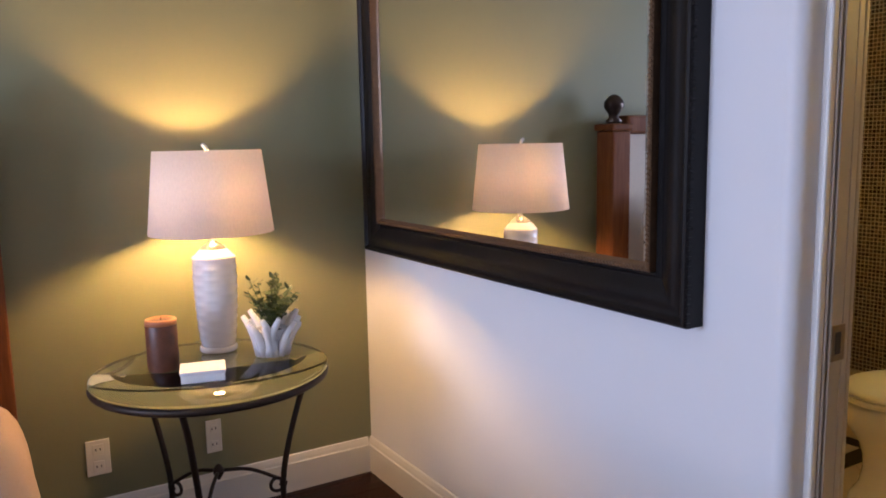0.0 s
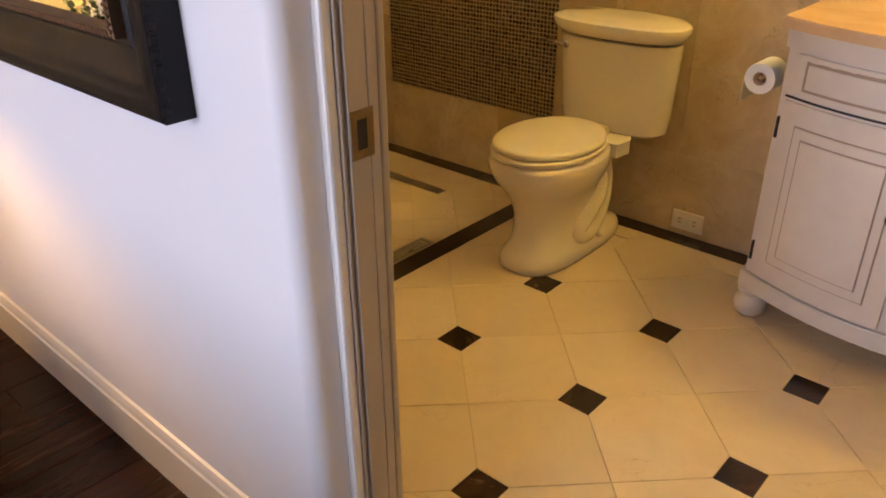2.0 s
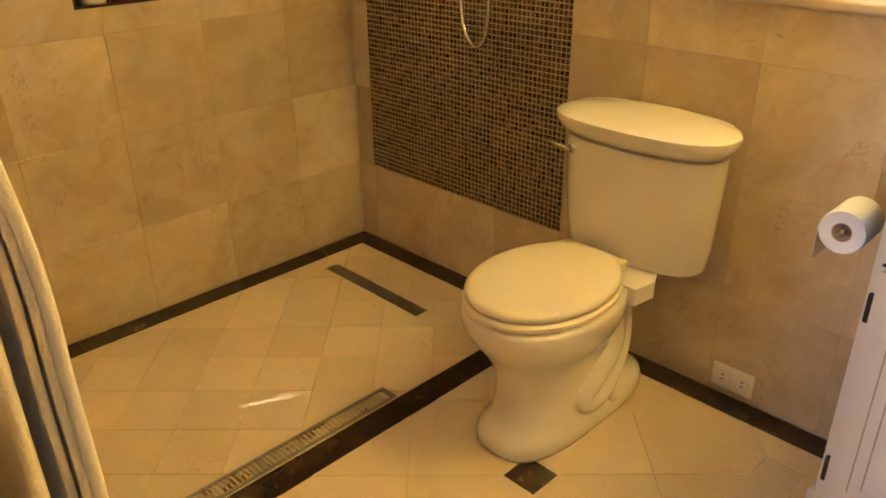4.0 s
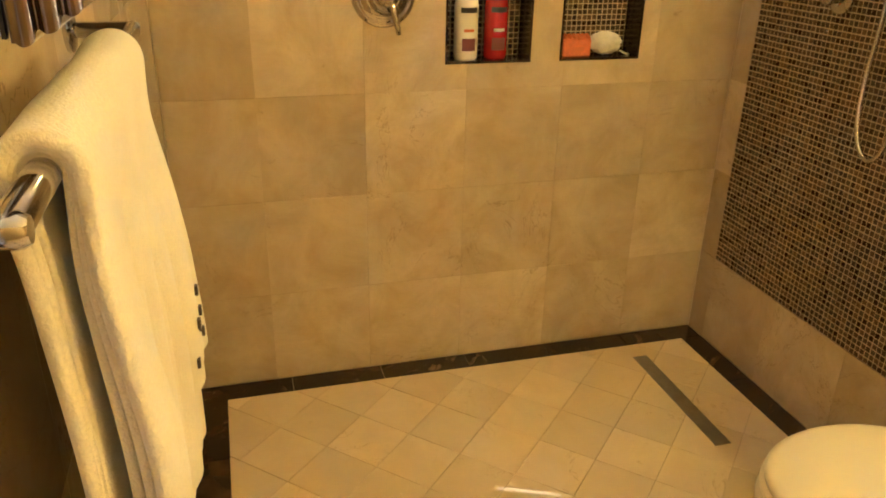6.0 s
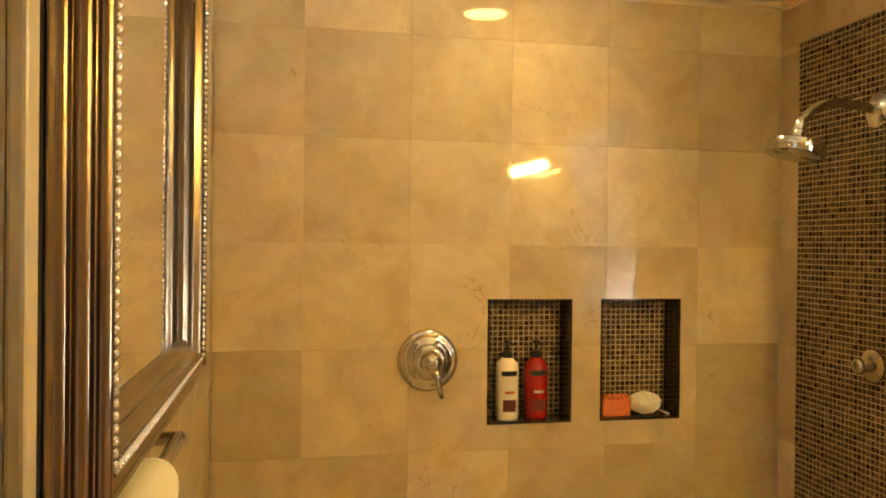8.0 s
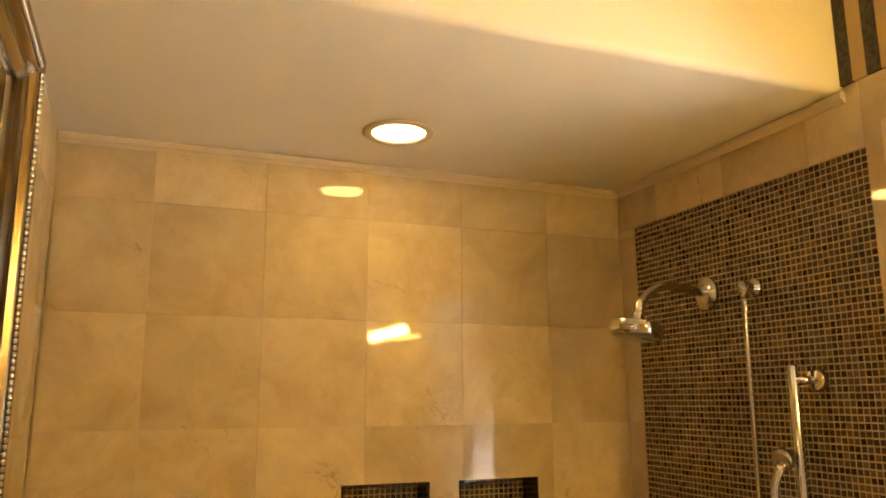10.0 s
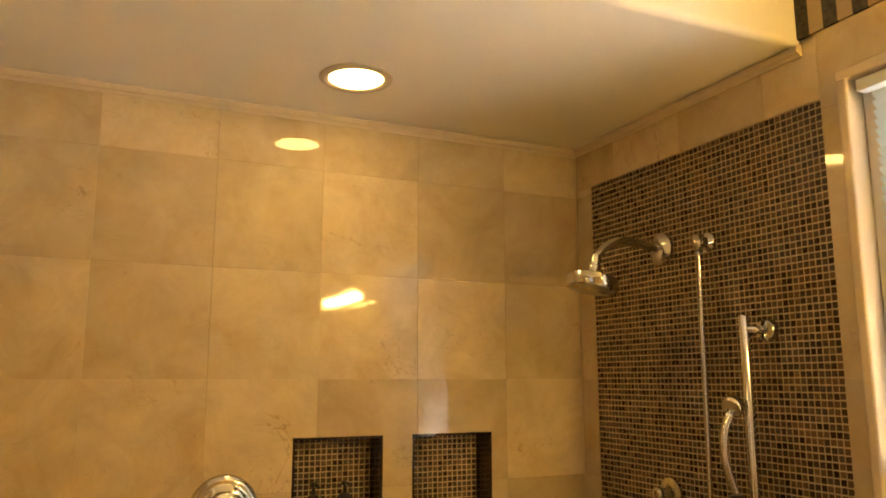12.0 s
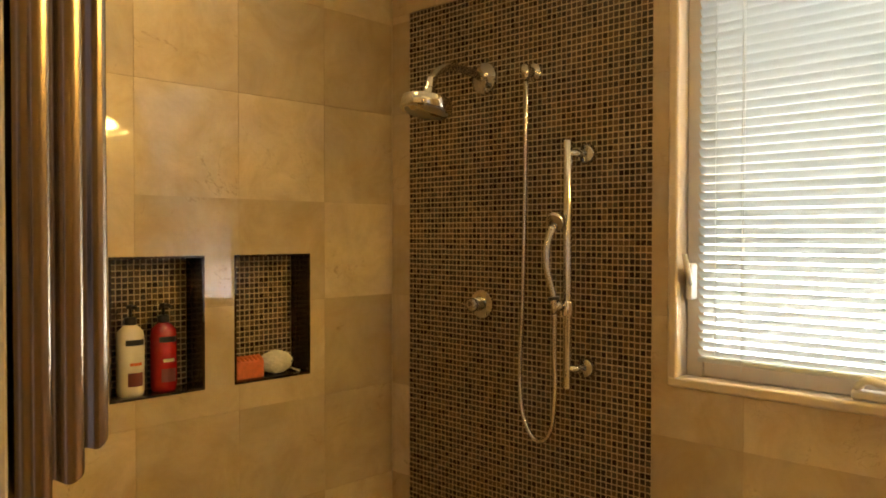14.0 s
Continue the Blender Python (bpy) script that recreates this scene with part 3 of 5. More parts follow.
    lv = part("flush_lever", turned([(.017, 0), (.017, .006), (.012, .012), (.011, .020)], (3.440, cy + .125, .672), (-1, .25, 0), 16), M_CHROME, t, "chrome trip lever", True)
    part("lever_arm", tube([(3.418, cy + .128, .672), (3.412, cy + .16, .676), (3.414, cy + .205, .684)], [.006, .006, .008], 10), M_CHROME, lv, "", True)


toilet()


def vanity():
    cy, hw, zt = .735, .395, .860
    v = thing("bathroom_vanity", (3.42, cy, 0), "distressed white bow-front vanity cabinet on bun feet", "cabinet")

    def bow(y, grow=0.0):
        u = (y - cy) / hw
        return 3.255 - grow - .105 * (1 - u * u)

    def bow_panel(ya, yb, za, zb, out, deep, n=14):
        front = [(bow(y) - out, y) for y in [ya + (yb - ya) * k / n for k in range(n + 1)]]
        poly = front + [(x + deep, y) for x, y in reversed(front)]
        return prism(poly, za, zb, .003)
    part("body", bow_panel(cy - hw, cy + hw, .150, zt, 0, .10), M_VANITY, v)
    for s in (-1, 1):
        ya, yb = sorted((cy + s * hw, cy + s * (hw - .02)))
        part("side_panel", block((3.26, ya, .150), (EAST - .006, yb, zt), .002), M_VANITY, v)
    part("apron", bow_panel(cy - hw - .012, cy + hw + .012, .098, .150, .014, .33), M_VANITY, v)
    part("cornice", bow_panel(cy - hw - .008, cy + hw + .008, .812, zt, .012, .30), M_VANITY, v)
    dr = part("false_drawer", bow_panel(cy - hw + .03, cy + hw - .03, .700, .802, .010, .012), M_VANITY, v)
    part("drawer_panel", bow_panel(cy - hw + .07, cy + hw - .07, .720, .782, .014, .006), M_VANITY, dr)
    part("glaze_line", bow_panel(cy - hw + .062, cy + hw - .062, .712, .790, .0106, .004), M_GLAZE, dr)
    # black strip on the body, drawn in as the shade between drawer and doors
    part("shadow_strip", bow_panel(cy - hw + .015, cy + hw - .015, .684, .690, .0012, .004), M_BLACK, v)
    for s in (-1, 1):
        ya, yb = sorted((cy + s * .004, cy + s * (hw - .018)))
        d = part("door", bow_panel(ya, yb, .158, .678, .012, .014), M_VANITY, v)
        part("glaze_line", bow_panel(ya + .046, yb - .046, .214, .622, .0128, .004), M_GLAZE, d)
        part("frame_moulding", bow_panel(ya + .050, yb - .050, .218, .618, .0165, .006), M_VANITY, d)
        part("glaze_line", bow_panel(ya + .072, yb - .072, .244, .592, .0171, .004), M_GLAZE, d)
        part("raised_panel", bow_panel(ya + .076, yb - .076, .248, .588, .021, .008), M_VANITY, d)
        ky = cy + s * .035
        part("knob", turned([(.006, 0), (.006, .012), (.015, .018), (.016, .026), (.008, .032)], (bow(ky) - .012, ky, .47), (-1, 0, 0), 18), M_BRONZE, d, "dark bronze knob", True)
        for z in (.225, .60):
            hy = cy + s * (hw - .014)
            part("hinge", block((bow(hy) - .014, hy - .006, z - .03), (bow(hy) - .002, hy + .006, z + .03), .003), M_BRONZE, d)
        for x in (3.275, 3.56):
            part("bun_foot", turned([(.030, 0), (.044, .012), (.050, .034), (.046, .056), (.034, .064), (.034, .072), (.044, .080), (.044, .099)], (x, cy + s * (hw - .028), 0), n=26), M_VANITY, v, "", True)
    top = thing("countertop", (3.42, cy, zt), "polished beige marble vanity top with oval basin", "countertop")
    front = [(bow(y) - .030, y) for y in [cy - hw - .025 + (2 * hw + .05) * k / 24 for k in range(25)]]
    part("slab", prism(front + [(EAST - .003, cy + hw + .025), (EAST - .003, cy - hw - .025)], zt + .001, zt + .030, .006), M_TOP, top)
    part("basin_rim", turned([(.155, 0), (.165, .004), (.168, .010), (.158, .013), (.120, .006), (.02, .004)], (3.36, cy, zt + .030), n=36), M_PORC, top, "", True)
    fa = thing("faucet", (3.54, cy, zt + .031), "dark bronze basin faucet on the vanity top", "faucet")
    part("spout", tube(curve_points([(3.54, cy, zt + .031), (3.54, cy, zt + .12), (3.51, cy, zt + .155), (3.46, cy, zt + .145), (3.44, cy, zt + .125)], 6), .012, 12), M_BRONZE, fa, "", True)
    for s in (-1, 1):
        h = part("handle_base", turned([(.024, 0), (.022, .012), (.012, .03), (.012, .05)], (3.55, cy + s * .10, zt + .031), n=18), M_BRONZE, fa, "", True)
        part("handle", tube([(3.55, cy + s * .10, zt + .085), (3.51, cy + s * .125, zt + .095)], [.010, .006], 10), M_BRONZE, h, "", True)


vanity()


def paper_roll():
    c = Vector((3.29, 1.205, .705))
    h = thing("toilet_roll_holder", (3.36, 1.135, .705), "chrome arm holder on the vanity side", "holder")
    part("flange", turned([(.022, 0), (.022, .006), (.010, .012)], (3.40, 1.131, .705), (0, 1, 0), 18), M_CHROME, h, "", 2)
    part("arm", tube([(3.40, 1.14, .705), (3.40, 1.198, .705), (3.395, 1.205, .705), (3.285, 1.205, .705)], .006, 10), M_CHROME, h, "", True)
    r = thing("toilet_roll", c, "white toilet paper roll on its holder", "toilet paper")
    bm, n = bmesh.new(), 32
    rings = []
    for rad, x in ((.019, 0), (.042, 0), (.0435, .003), (.0435, .097), (.042, .10), (.019, .10)):
        rings.append([c + Vector((x, math.cos(2 * math.pi * k / n) * rad, math.sin(2 * math.pi * k / n) * rad)) for k in range(n)])
    part("paper", ring_loft(rings, bm, False, True), M_PAPER, r, "", 2)
    part("core", ring_loft([[c + Vector((x, math.cos(2 * math.pi * k / n) * rad, math.sin(2 * math.pi * k / n) * rad)) for k in range(n)] for rad, x in ((.0188, .001), (.0188, .099), (.0172, .099), (.0172, .001))], None, False, True), M_BEDCOVER, r, "brown cardboard core", True)
    part("loose_sheet", ring_loft([[c + Vector((x, y, z)) for x, y, z in ((.002, dy, 0), (.098, dy, 0), (.098, dy, -.07), (.002, dy, -.07))] for dy in (.0430, .0440)]), M_PAPER, r)


paper_roll()


def outlet(name, centre, normal, w, h, label):
    """Wall plate with two receptacles; normal along an axis."""
    o = thing(name, centre, label, "outlet")
    c, nrm = Vector(centre), Vector(normal)
    u = Vector((0, 0, 1)).cross(nrm)

    def plate(du, dz, hw, hh, a, b, bev):
        p = [c + u * (du + s * hw) + Vector((0, 0, dz + q * hh)) + nrm * d for s in (-1, 1) for q in (-1, 1) for d in (a, b)]
        lo, hi = [min(q[i] for q in p) for i in range(3)], [max(q[i] for q in p) for i in range(3)]
        return block(lo, hi, bev)
    part("cover_plate", plate(0, 0, w / 2, h / 2, 0, .006, .002), M_PLASTIC, o)
    long_u = w > h
    for s in (-1, 1):
        du, dz = (s * w * .24, 0) if long_u else (0, s * h * .24)
        r = part("receptacle", plate(du, dz, min(w, h) * .24, min(w, h) * .24, .006, .0085, .002), M_PLASTIC, o)
        for q in (-1, 1):
            part("slot", plate(du + (0 if long_u else q * .007), dz + (q * .007 if long_u else 0), .004 if long_u else .0015, .0015 if long_u else .004, .0085, .0092, 0), M_BLACK, r)


outlet("wall_outlet", (EAST - .001, 1.483, .060), (-1, 0, 0), .118, .072, "ivory double outlet low on the tiled wall")
outlet("wall_outlet", (.706, GREEN - .001, .293), (0, -1, 0), .075, .122, "ivory double outlet on the green wall")
outlet("wall_outlet", (1.092, GREEN - .001, .283), (0, -1, 0), .055, .122, "ivory double outlet behind the glass table")


def shower_valve():
    c = Vector((2.485, NORTH, 1.187))
    v = thing("shower_valve", c, "round chrome shower valve with lever handle", "shower valve")
    part("escutcheon", turned([(.090, 0), (.090, .006), (.086, .014), (.074, .018), (.068, .017), (.062, .022), (.046, .027)], c, (0, -1, 0), 48), M_CHROME, v, "", True)
    part("trim_ring", turned([(.050, .024), (.051, .040), (.045, .048), (.032, .050)], c, (0, -1, 0), 36), M_CHROME, v, "", True)
    part("hub", turned([(.030, .046), (.029, .078), (.024, .088), (.006, .091)], c, (0, -1, 0), 28), M_CHROME, v, "", True)
    part("lever", tube([c + Vector((.004, -.074, .012)), c + Vector((.014, -.080, -.040)), c + Vector((.028, -.076, -.098))], [.012, .0105, .0075], 12), M_CHROME, v, "", True)


shower_valve()


def shower_head():
    a = Vector((EAST, 2.655, 1.895))
    s = thing("wall_shower", a, "chrome wall-mounted round shower head on bent arm", "shower head")
    part("flange", turned([(.048, .006), (.047, .012), (.034, .020), (.018, .026)], a, (-1, 0, 0), 30), M_CHROME, s, "", 2)
    tip = Vector((3.392, 2.655, 1.852))
    part("arm", tube(curve_points([a + Vector((-.01, 0, 0)), a + Vector((-.08, 0, .010)), a + Vector((-.15, 0, .014)), a + Vector((-.205, 0, -.008)), tip], 6), .0125, 14), M_CHROME, s, "", True)
    d = Vector((-.22, 0, -1)).normalized()
    h = part("head", turned([(.013, -.012), (.015, .0), (.015, .018), (.019, .022), (.019, .036), (.024, .044), (.066, .052), (.072, .055), (.073, .058), (.073, .084), (.071, .087), (.062, .087)], tip, d, 36), M_CHROME, s, "", 2)
    part("spray_face", turned([(.062, .0875), (.060, .090), (.01, .091)], tip, d, 32), M_NICKEL, h, "dark nickel spray face", True)


shower_head()


def hand_shower():
    y = 2.315
    s = thing("hand_shower", (EAST, y, 1.35), "chrome hand shower on slide bar with flexible hose", "hand shower")
    bx = EAST - .058
    part("slide_bar", turned([(.011, 0), (.0125, .003), (.0125, .665), (.011, .668)], (bx, y, 1.008), n=20), M_CHROME, s, "", True)
    for z in (1.063, 1.640):
        m = part("wall_mount", turned([(.027, .006), (.027, .020), (.024, .024), (.012, .026)], (EAST, y - .030, z), (-1, 0, 0), 26), M_CHROME, s, "", 2)
        part("bracket", tube([(EAST - .024, y - .030, z), (EAST - .050, y - .018, z), (bx, y, z)], .010, 10), M_CHROME, m, "", True)
    sl = part("slider", turned([(.019, 0), (.021, .004), (.021, .036), (.019, .040)], (bx, y, 1.205), n=22), M_CHROME, s, "", 2)
    part("cradle", tube([(bx, y, 1.225), (bx - .024, y + .006, 1.23), (bx - .042, y + .012, 1.238)], [.012, .012, .016], 12), M_CHROME, sl, "", True)
    hp = curve_points([(bx - .040, y + .012, 1.215), (bx - .046, y + .013, 1.262), (bx - .062, y + .022, 1.33), (bx - .060, y + .024, 1.395), (bx - .046, y + .014, 1.445)], 5)
    part("wand", tube(hp, [.0080 + .0035 * (i / len(hp)) for i in range(len(hp))], 14), M_CHROME, s, "", True)
    part("wand_ring", turned([(.016, 0), (.016, .008)], (bx - .044, y + .012, 1.250), (-.1, .1, 1), 18), M_PUMP, s, "black rubber ring")
    d = Vector((-.75, -.15, -.45)).normalized()
    part("spray_head", turned([(.010, -.018), (.024, -.012), (.027, .0), (.027, .008), (.024, .012), (.004, .013)], Vector((bx - .040, y + .010, 1.460)), d, 26), M_CHROME, s, "", 2)
    el = Vector((EAST, 2.468, 1.885))
    w = part("wall_elbow", turned([(.026, .006), (.026, .012), (.014, .020), (.013, .038)], el, (-1, 0, 0), 24), M_CHROME, s, "", 2)
    part("elbow_nut", turned([(.015, .016), (.015, -.010), (.009, -.026)], el + Vector((-.044, 0, 0)), (0, 0, 1), 18), M_CHROME, w, "", True)
    hose = curve_points([el + Vector((-.044, 0, -.026)), (EAST - .042, 2.470, 1.70), (EAST - .034, 2.480, 1.45), (EAST - .030, 2.490, 1.20), (EAST - .030, 2.498, 1.00), (EAST - .034, 2.478, .89), (EAST - .040, 2.425, .842),
                         (EAST - .052, 2.372, .885), (EAST - .074, 2.344, 1.00), (EAST - .090, 2.334, 1.12), (bx - .039, y + .012, 1.212)], 10)
    part("hose", tube(hose, .0068, 12), M_CHROME, s, "ribbed metal hose", True)


hand_shower()


def diverter():
    c = Vector((EAST, 2.662, 1.212))
    v = thing("diverter_knob", c, "small chrome diverter knob on the mosaic", "shower valve")
    part("flange", turned([(.044, .006), (.043, .012), (.032, .018), (.020, .021)], c, (-1, 0, 0), 28), M_CHROME, v, "", 2)
    part("knob", turned([(.018, .019), (.017, .042), (.021, .046), (.021, .060), (.012, .065)], c, (-1, 0, 0), 24), M_CHROME, v, "", True)
    part("pointer", tube([c + Vector((-.052, 0, 0)), c + Vector((-.056, .045, .002))], [.007, .004], 10), M_CHROME, v, "", True)


diverter()


def niche_lining():
    for i, (x0, z0, x1, z1) in enumerate(NICHES):
        n = thing("niche", ((x0 + x1) / 2, NORTH, z0), "dark stone-lined shower niche with mosaic back", "niche", "shower niches", "structure")
        y0, y1, t = NORTH - .001, NORTH + .100, .007
        for a, b in (((x0, y0, z0), (x1, y1, z0 + t)), ((x0, y0, z1 - t), (x1, y1, z1)), ((x0, y0, z0 + t), (x0 + t, y1, z1 - t)), ((x1 - t, y0, z0 + t), (x1, y1, z1 - t))):
            part("lining", block(a, b, .001), M_DARK, n)
        part("grout_bed", block((x0, y1 - .006, z0), (x1, y1 + .01, z1)), M_MGROUT, n)
        m = mosaic_field("y", y1 - .006, -1, x0 + t, z0 + t, x1 - t, z1 - t, .0165)
        part("mosaic_back", m, M_MOSAIC, n, "brown glass mosaic", kind="stuff")


def mosaic_field(axis, plane, sign, u0, v0, u1, v1, pitch, skip=None):
    """Small glass squares with chamfered edges on a plane."""
    nu, nv = round((u1 - u0) / pitch), round((v1 - v0) / pitch)
    pu, pv = (u1 - u0) / nu, (v1 - v0) / nv
    verts, faces = [], []
    rnd = random.Random(5)
    for i in range(nu):
        for j in range(nv):
            if skip and skip(i, j):
                continue
            cu, cv = u0 + (i + .5) * pu + rnd.uniform(-.0004, .0004), v0 + (j + .5) * pv + rnd.uniform(-.0004, .0004)
            h, top = pitch * .402, .0019 + rnd.uniform(-.0005, .0005)
            k = len(verts)
            tu, tv = rnd.uniform(-.0003, .0003), rnd.uniform(-.0003, .0003)
            for hh, d in ((h, 0), (h, top - .001), (h - .0012, top)):
                for a, b in ((-1, -1), (1, -1), (1, 1), (-1, 1)):
                    dd = plane + sign * (d + (a * tu + b * tv if d else 0))
                    verts.append((dd, cu + a * hh, cv + b * hh) if axis == "x" else (cu + a * hh, dd, cv + b * hh))
            for q in range(2):
                for e in range(4):
                    f = (k + q * 4 + e, k + q * 4 + (e + 1) % 4, k + q * 4 + 4 + (e + 1) % 4, k + q * 4 + 4 + e)
                    faces.append(f if (sign > 0) == (axis == "x") else f[::-1])
            f = (k + 8, k + 9, k + 10, k + 11)
            faces.append(f if (sign > 0) == (axis == "x") else f[::-1])
    me = bpy.data.meshes.new("field")
    me.from_pydata(verts, [], faces)
    bm = bmesh.new()
    bm.from_mesh(me)
    bpy.data.meshes.remove(me)
    return bm


niche_lining()


def pump_bottle(x, y, z, material, body, pump, label, band, small):
    b = thing("pump_bottle", (x, y, z), label, "bottle")
    part("bottle_body", turned([(.030, 0), (.034, .004), (.0352, .02), (.0352, .150), (.032, .170), (.020, .182), (.014, .188)], (x, y, z), n=30), material, b, body, True)
    part("collar", turned([(.015, .186), (.016, .190), (.016, .203), (.010, .207)], (x, y, z), n=20), M_PUMP, b, "", True)
    p = part("pump_stem", turned([(.0045, .205), (.0045, .228), (.010, .229), (.010, .237), (.004, .240)], (x, y, z), n=16), M_PUMP, b, pump, True)
    part("spout", tube([(x, y, z + .233), (x + .006, y - .022, z + .233), (x + .008, y - .030, z + .228)], [.006, .005, .004], 8), M_PUMP, p, "", True)

    def wrap(z0, z1, mat, name, half):
        rings = [[Vector((x + math.sin(a) * r, y - math.cos(a) * r, zz)) for a in [(-1 + 2 * k / 12) * half for k in range(13)]] for r, zz in ((.0355, z + z0), (.0355, z + z1))]
        bm = bmesh.new()
        va, vb = [[bm.verts.new(q) for q in r] for r in rings]
        for k in range(12):
            bm.faces.new((va[k], va[k + 1], vb[k + 1], vb[k]))
        part(name, bm, mat, b, "", True)
    wrap(.135, .150, M_PUMP, "name_band", .75)
    wrap(.028, .064, band, "lower_label", .6)
    wrap(.082, .090, small, "text_bar", .45)


pump_bottle(2.738, NORTH + .040, NICHES[0][1] + .0072, M_CREAMBOT, "cream plastic", "black pump", "cream shampoo pump bottle with maroon label", M_LABEL, M_SPONGE)
pump_bottle(2.830, NORTH + .042, NICHES[0][1] + .0072, M_REDBOT, "glossy red plastic", "black pump", "red conditioner pump bottle in the niche", M_LABEL, M_CREAMBOT)


def sponge():
    x0, x1, z0 = 3.038, 3.132, NICHES[1][1] + .0072
    s = thing("soap_saver", ((x0 + x1) / 2, NORTH + .04, z0), "orange ridged bath sponge on the niche shelf", "sponge")
    part("pad", block((x0, NORTH + .014, z0), (x1, NORTH + .066, z0 + .055), .007, 3), M_SPONGE, s)
    for k in range(6):
        xx = x0 + .012 + k * .0145
        part("ridge", tube([(xx, NORTH + .016, z0 + .054), (xx + .003, NORTH + .04, z0 + .062), (xx, NORTH + .064, z0 + .054)], .0055, 8), M_SPONGE, s, "", True)


sponge()


def bath_puff():
    c = Vector((3.188, NORTH + .040, NICHES[1][1] + .0072 + .037))
    s = thing("bath_puff", c - Vector((0, 0, .036)), "round white mesh bath puff in the niche", "bath puff")
    bm = bmesh.new()
    bmesh.ops.create_icosphere(bm, subdivisions=5, radius=1)
    for v in bm.verts:
        n = v.co.normalized()
        r = 1 + .10 * noise.noise(n * 7) + .07 * noise.noise(n * 17)
        v.co = c + Vector((n.x * .052 * r, n.y * .036 * r, n.z * .034 * r))
    part("mesh_ball", bm, M_PUFF, s, "", True)
    part("loop_cord", tube(curve_points([c + Vector((.046, -.015, -.022)), c + Vector((.066, -.022, -.033)), c + Vector((.078, -.01, -.034)), c + Vector((.062, -.002, -.03))], 5), .0022, 6), M_PUFF, s, "", True)


bath_puff()


def drains():
    d = thing("linear_drain", (3.341, 2.677, 0), "narrow dark metal slot drain in the shower floor", "drain")
    part("cover", block((3.315, 2.430, -.003), (3.367, 2.922, .0022), .001), M_STEEL, d)
    g = thing("floor_grate", (2.66, 2.176, 0), "slotted steel floor grate beside the dark border", "drain")
    x0, x1 = 2.36, 2.978
    for a, b in (((x0, 2.1455, -.003), (x1, 2.1555, .005)), ((x0, 2.1965, -.003), (x1, 2.2065, .005)), ((x0, 2.1555, -.003), (x0 + .014, 2.1965, .005)), ((x1 - .014, 2.1555, -.003), (x1, 2.1965, .005))):
        part("frame", block(a, b, .001), M_STEEL, g)
    n = int((x1 - x0 - .03) / .0135)
    for k in range(n):
        x = x0 + .016 + k * .0135
        part("bar", block((x, 2.1555, -.002), (x + .0072, 2.1965, .0045), .0008, 1), M_NICKEL, g)
    part("trough", block((x0, 2.150, -.0039), (x1, 2.202, -.003)), M_BLACK, g)


drains()


def medicine_cabinet():
    """Surface-mounted cabinet: mirrored sides and a moulded frame that leans outward to its inner bead."""
    y0, y1, z0, z1 = 1.388, 1.985, 1.332, 2.06
    xb, xf = WEST - .001, 1.945
    c = thing("medicine_cabinet", (WEST, 1.655, z0), "antique silver framed mirror cabinet with mirrored sides", "cabinet")
    part("body", block((xb, y0 + .008, z0 + .004), (xf - .006, y1 - .008, z1 - .004)), M_PEWTERSIDE, c)
    for y, s in ((y0, 1), (y1, -1)):
        ya, yb = sorted((y + s * .003, y + s * .0075))
        part("side_mirror", block((xb + .002, ya, z0 + .004), (xf - .009, yb, z1 - .004)), M_MIRROR, c, "plain mirrored side")
        ya, yb = sorted((y + s * .001, y + s * .006))
        part("edge_strip", block((xf - .0085, ya, z0 + .002), (xf - .006, yb, z1 - .002)), M_BLACK, c)
    # three reeds step in towards the bead, then a cove falls to the glass
    prof = [(0, 0), (0, .002), (-.002, .006), (.000, .011), (.005, .0125), (.006, .014), (.004, .018), (.006, .0235), (.012, .0255), (.013, .027), (.012, .031), (.015, .0355), (.021, .0365), (.026, .034), (.030, .0325), (.038, .0325), (.042, .029), (.046, .022), (.050, .0215), (.056, .019), (.062, .014), (.064, .012), (.064, 0)]
    prof = [prof[0]] + [(p.x, p.y) for p in curve_points([(w, h, 0) for w, h in prof[1:-1]], 4)] + [prof[-1]]
    for a, b, inw in (((y0, z0), (y0, z1), (1, 0)), ((y1, z0), (y1, z1), (-1, 0)), ((y0, z0), (y1, z0), (0, 1)), ((y0, z1), (y1, z1), (0, -1))):
        rings = []
        d = Vector((b[0] - a[0], b[1] - a[1])).normalized()
        for p, s in ((a, 1), (b, -1)):
            rings.append([Vector((xf - .004 + h, p[0] + inw[0] * w + d.x * s * w, p[1] + inw[1] * w + d.y * s * w)) for w, h in prof])
        part("stile" if inw[0] else "rail", ring_loft(rings), M_PEWTER, c, "antique silver-leaf moulding", 2)
    iy0, iy1, iz0, iz1 = y0 + .064, y1 - .064, z0 + .064, z1 - .064
    part("mirror", block((xf - .004, iy0 - .004, iz0 - .004), (xf + .005, iy1 + .004, iz1 + .004)), M_MIRROR, c, "clear mirror glass")
    bead = [(.0008, -.0040), (.0032, -.0026), (.0040, 0), (.0032, .0026), (.0008, .0040)]
    for y in (iy0 - .030, iy1 + .030):
        bm = bmesh.new()
        for i in range(int((iz1 - iz0 + .06) / .0084)):
            turned(bead, (xf + .0298, y, iz0 - .030 + (i + .5) * .0084), (0, 0, 1), 8, bm)
        part("bead_moulding", bm, M_CHROME, c, "small silver beading", True, "stuff")
    for z in (iz0 - .030, iz1 + .030):
        bm = bmesh.new()
        for i in range(int((iy1 - iy0 + .06) / .0084)):
            turned(bead, (xf + .0298, iy0 - .030 + (i + .5) * .0084, z), (0, 1, 0), 8, bm)
        part("bead_moulding", bm, M_CHROME, c, "small silver beading", True, "stuff")


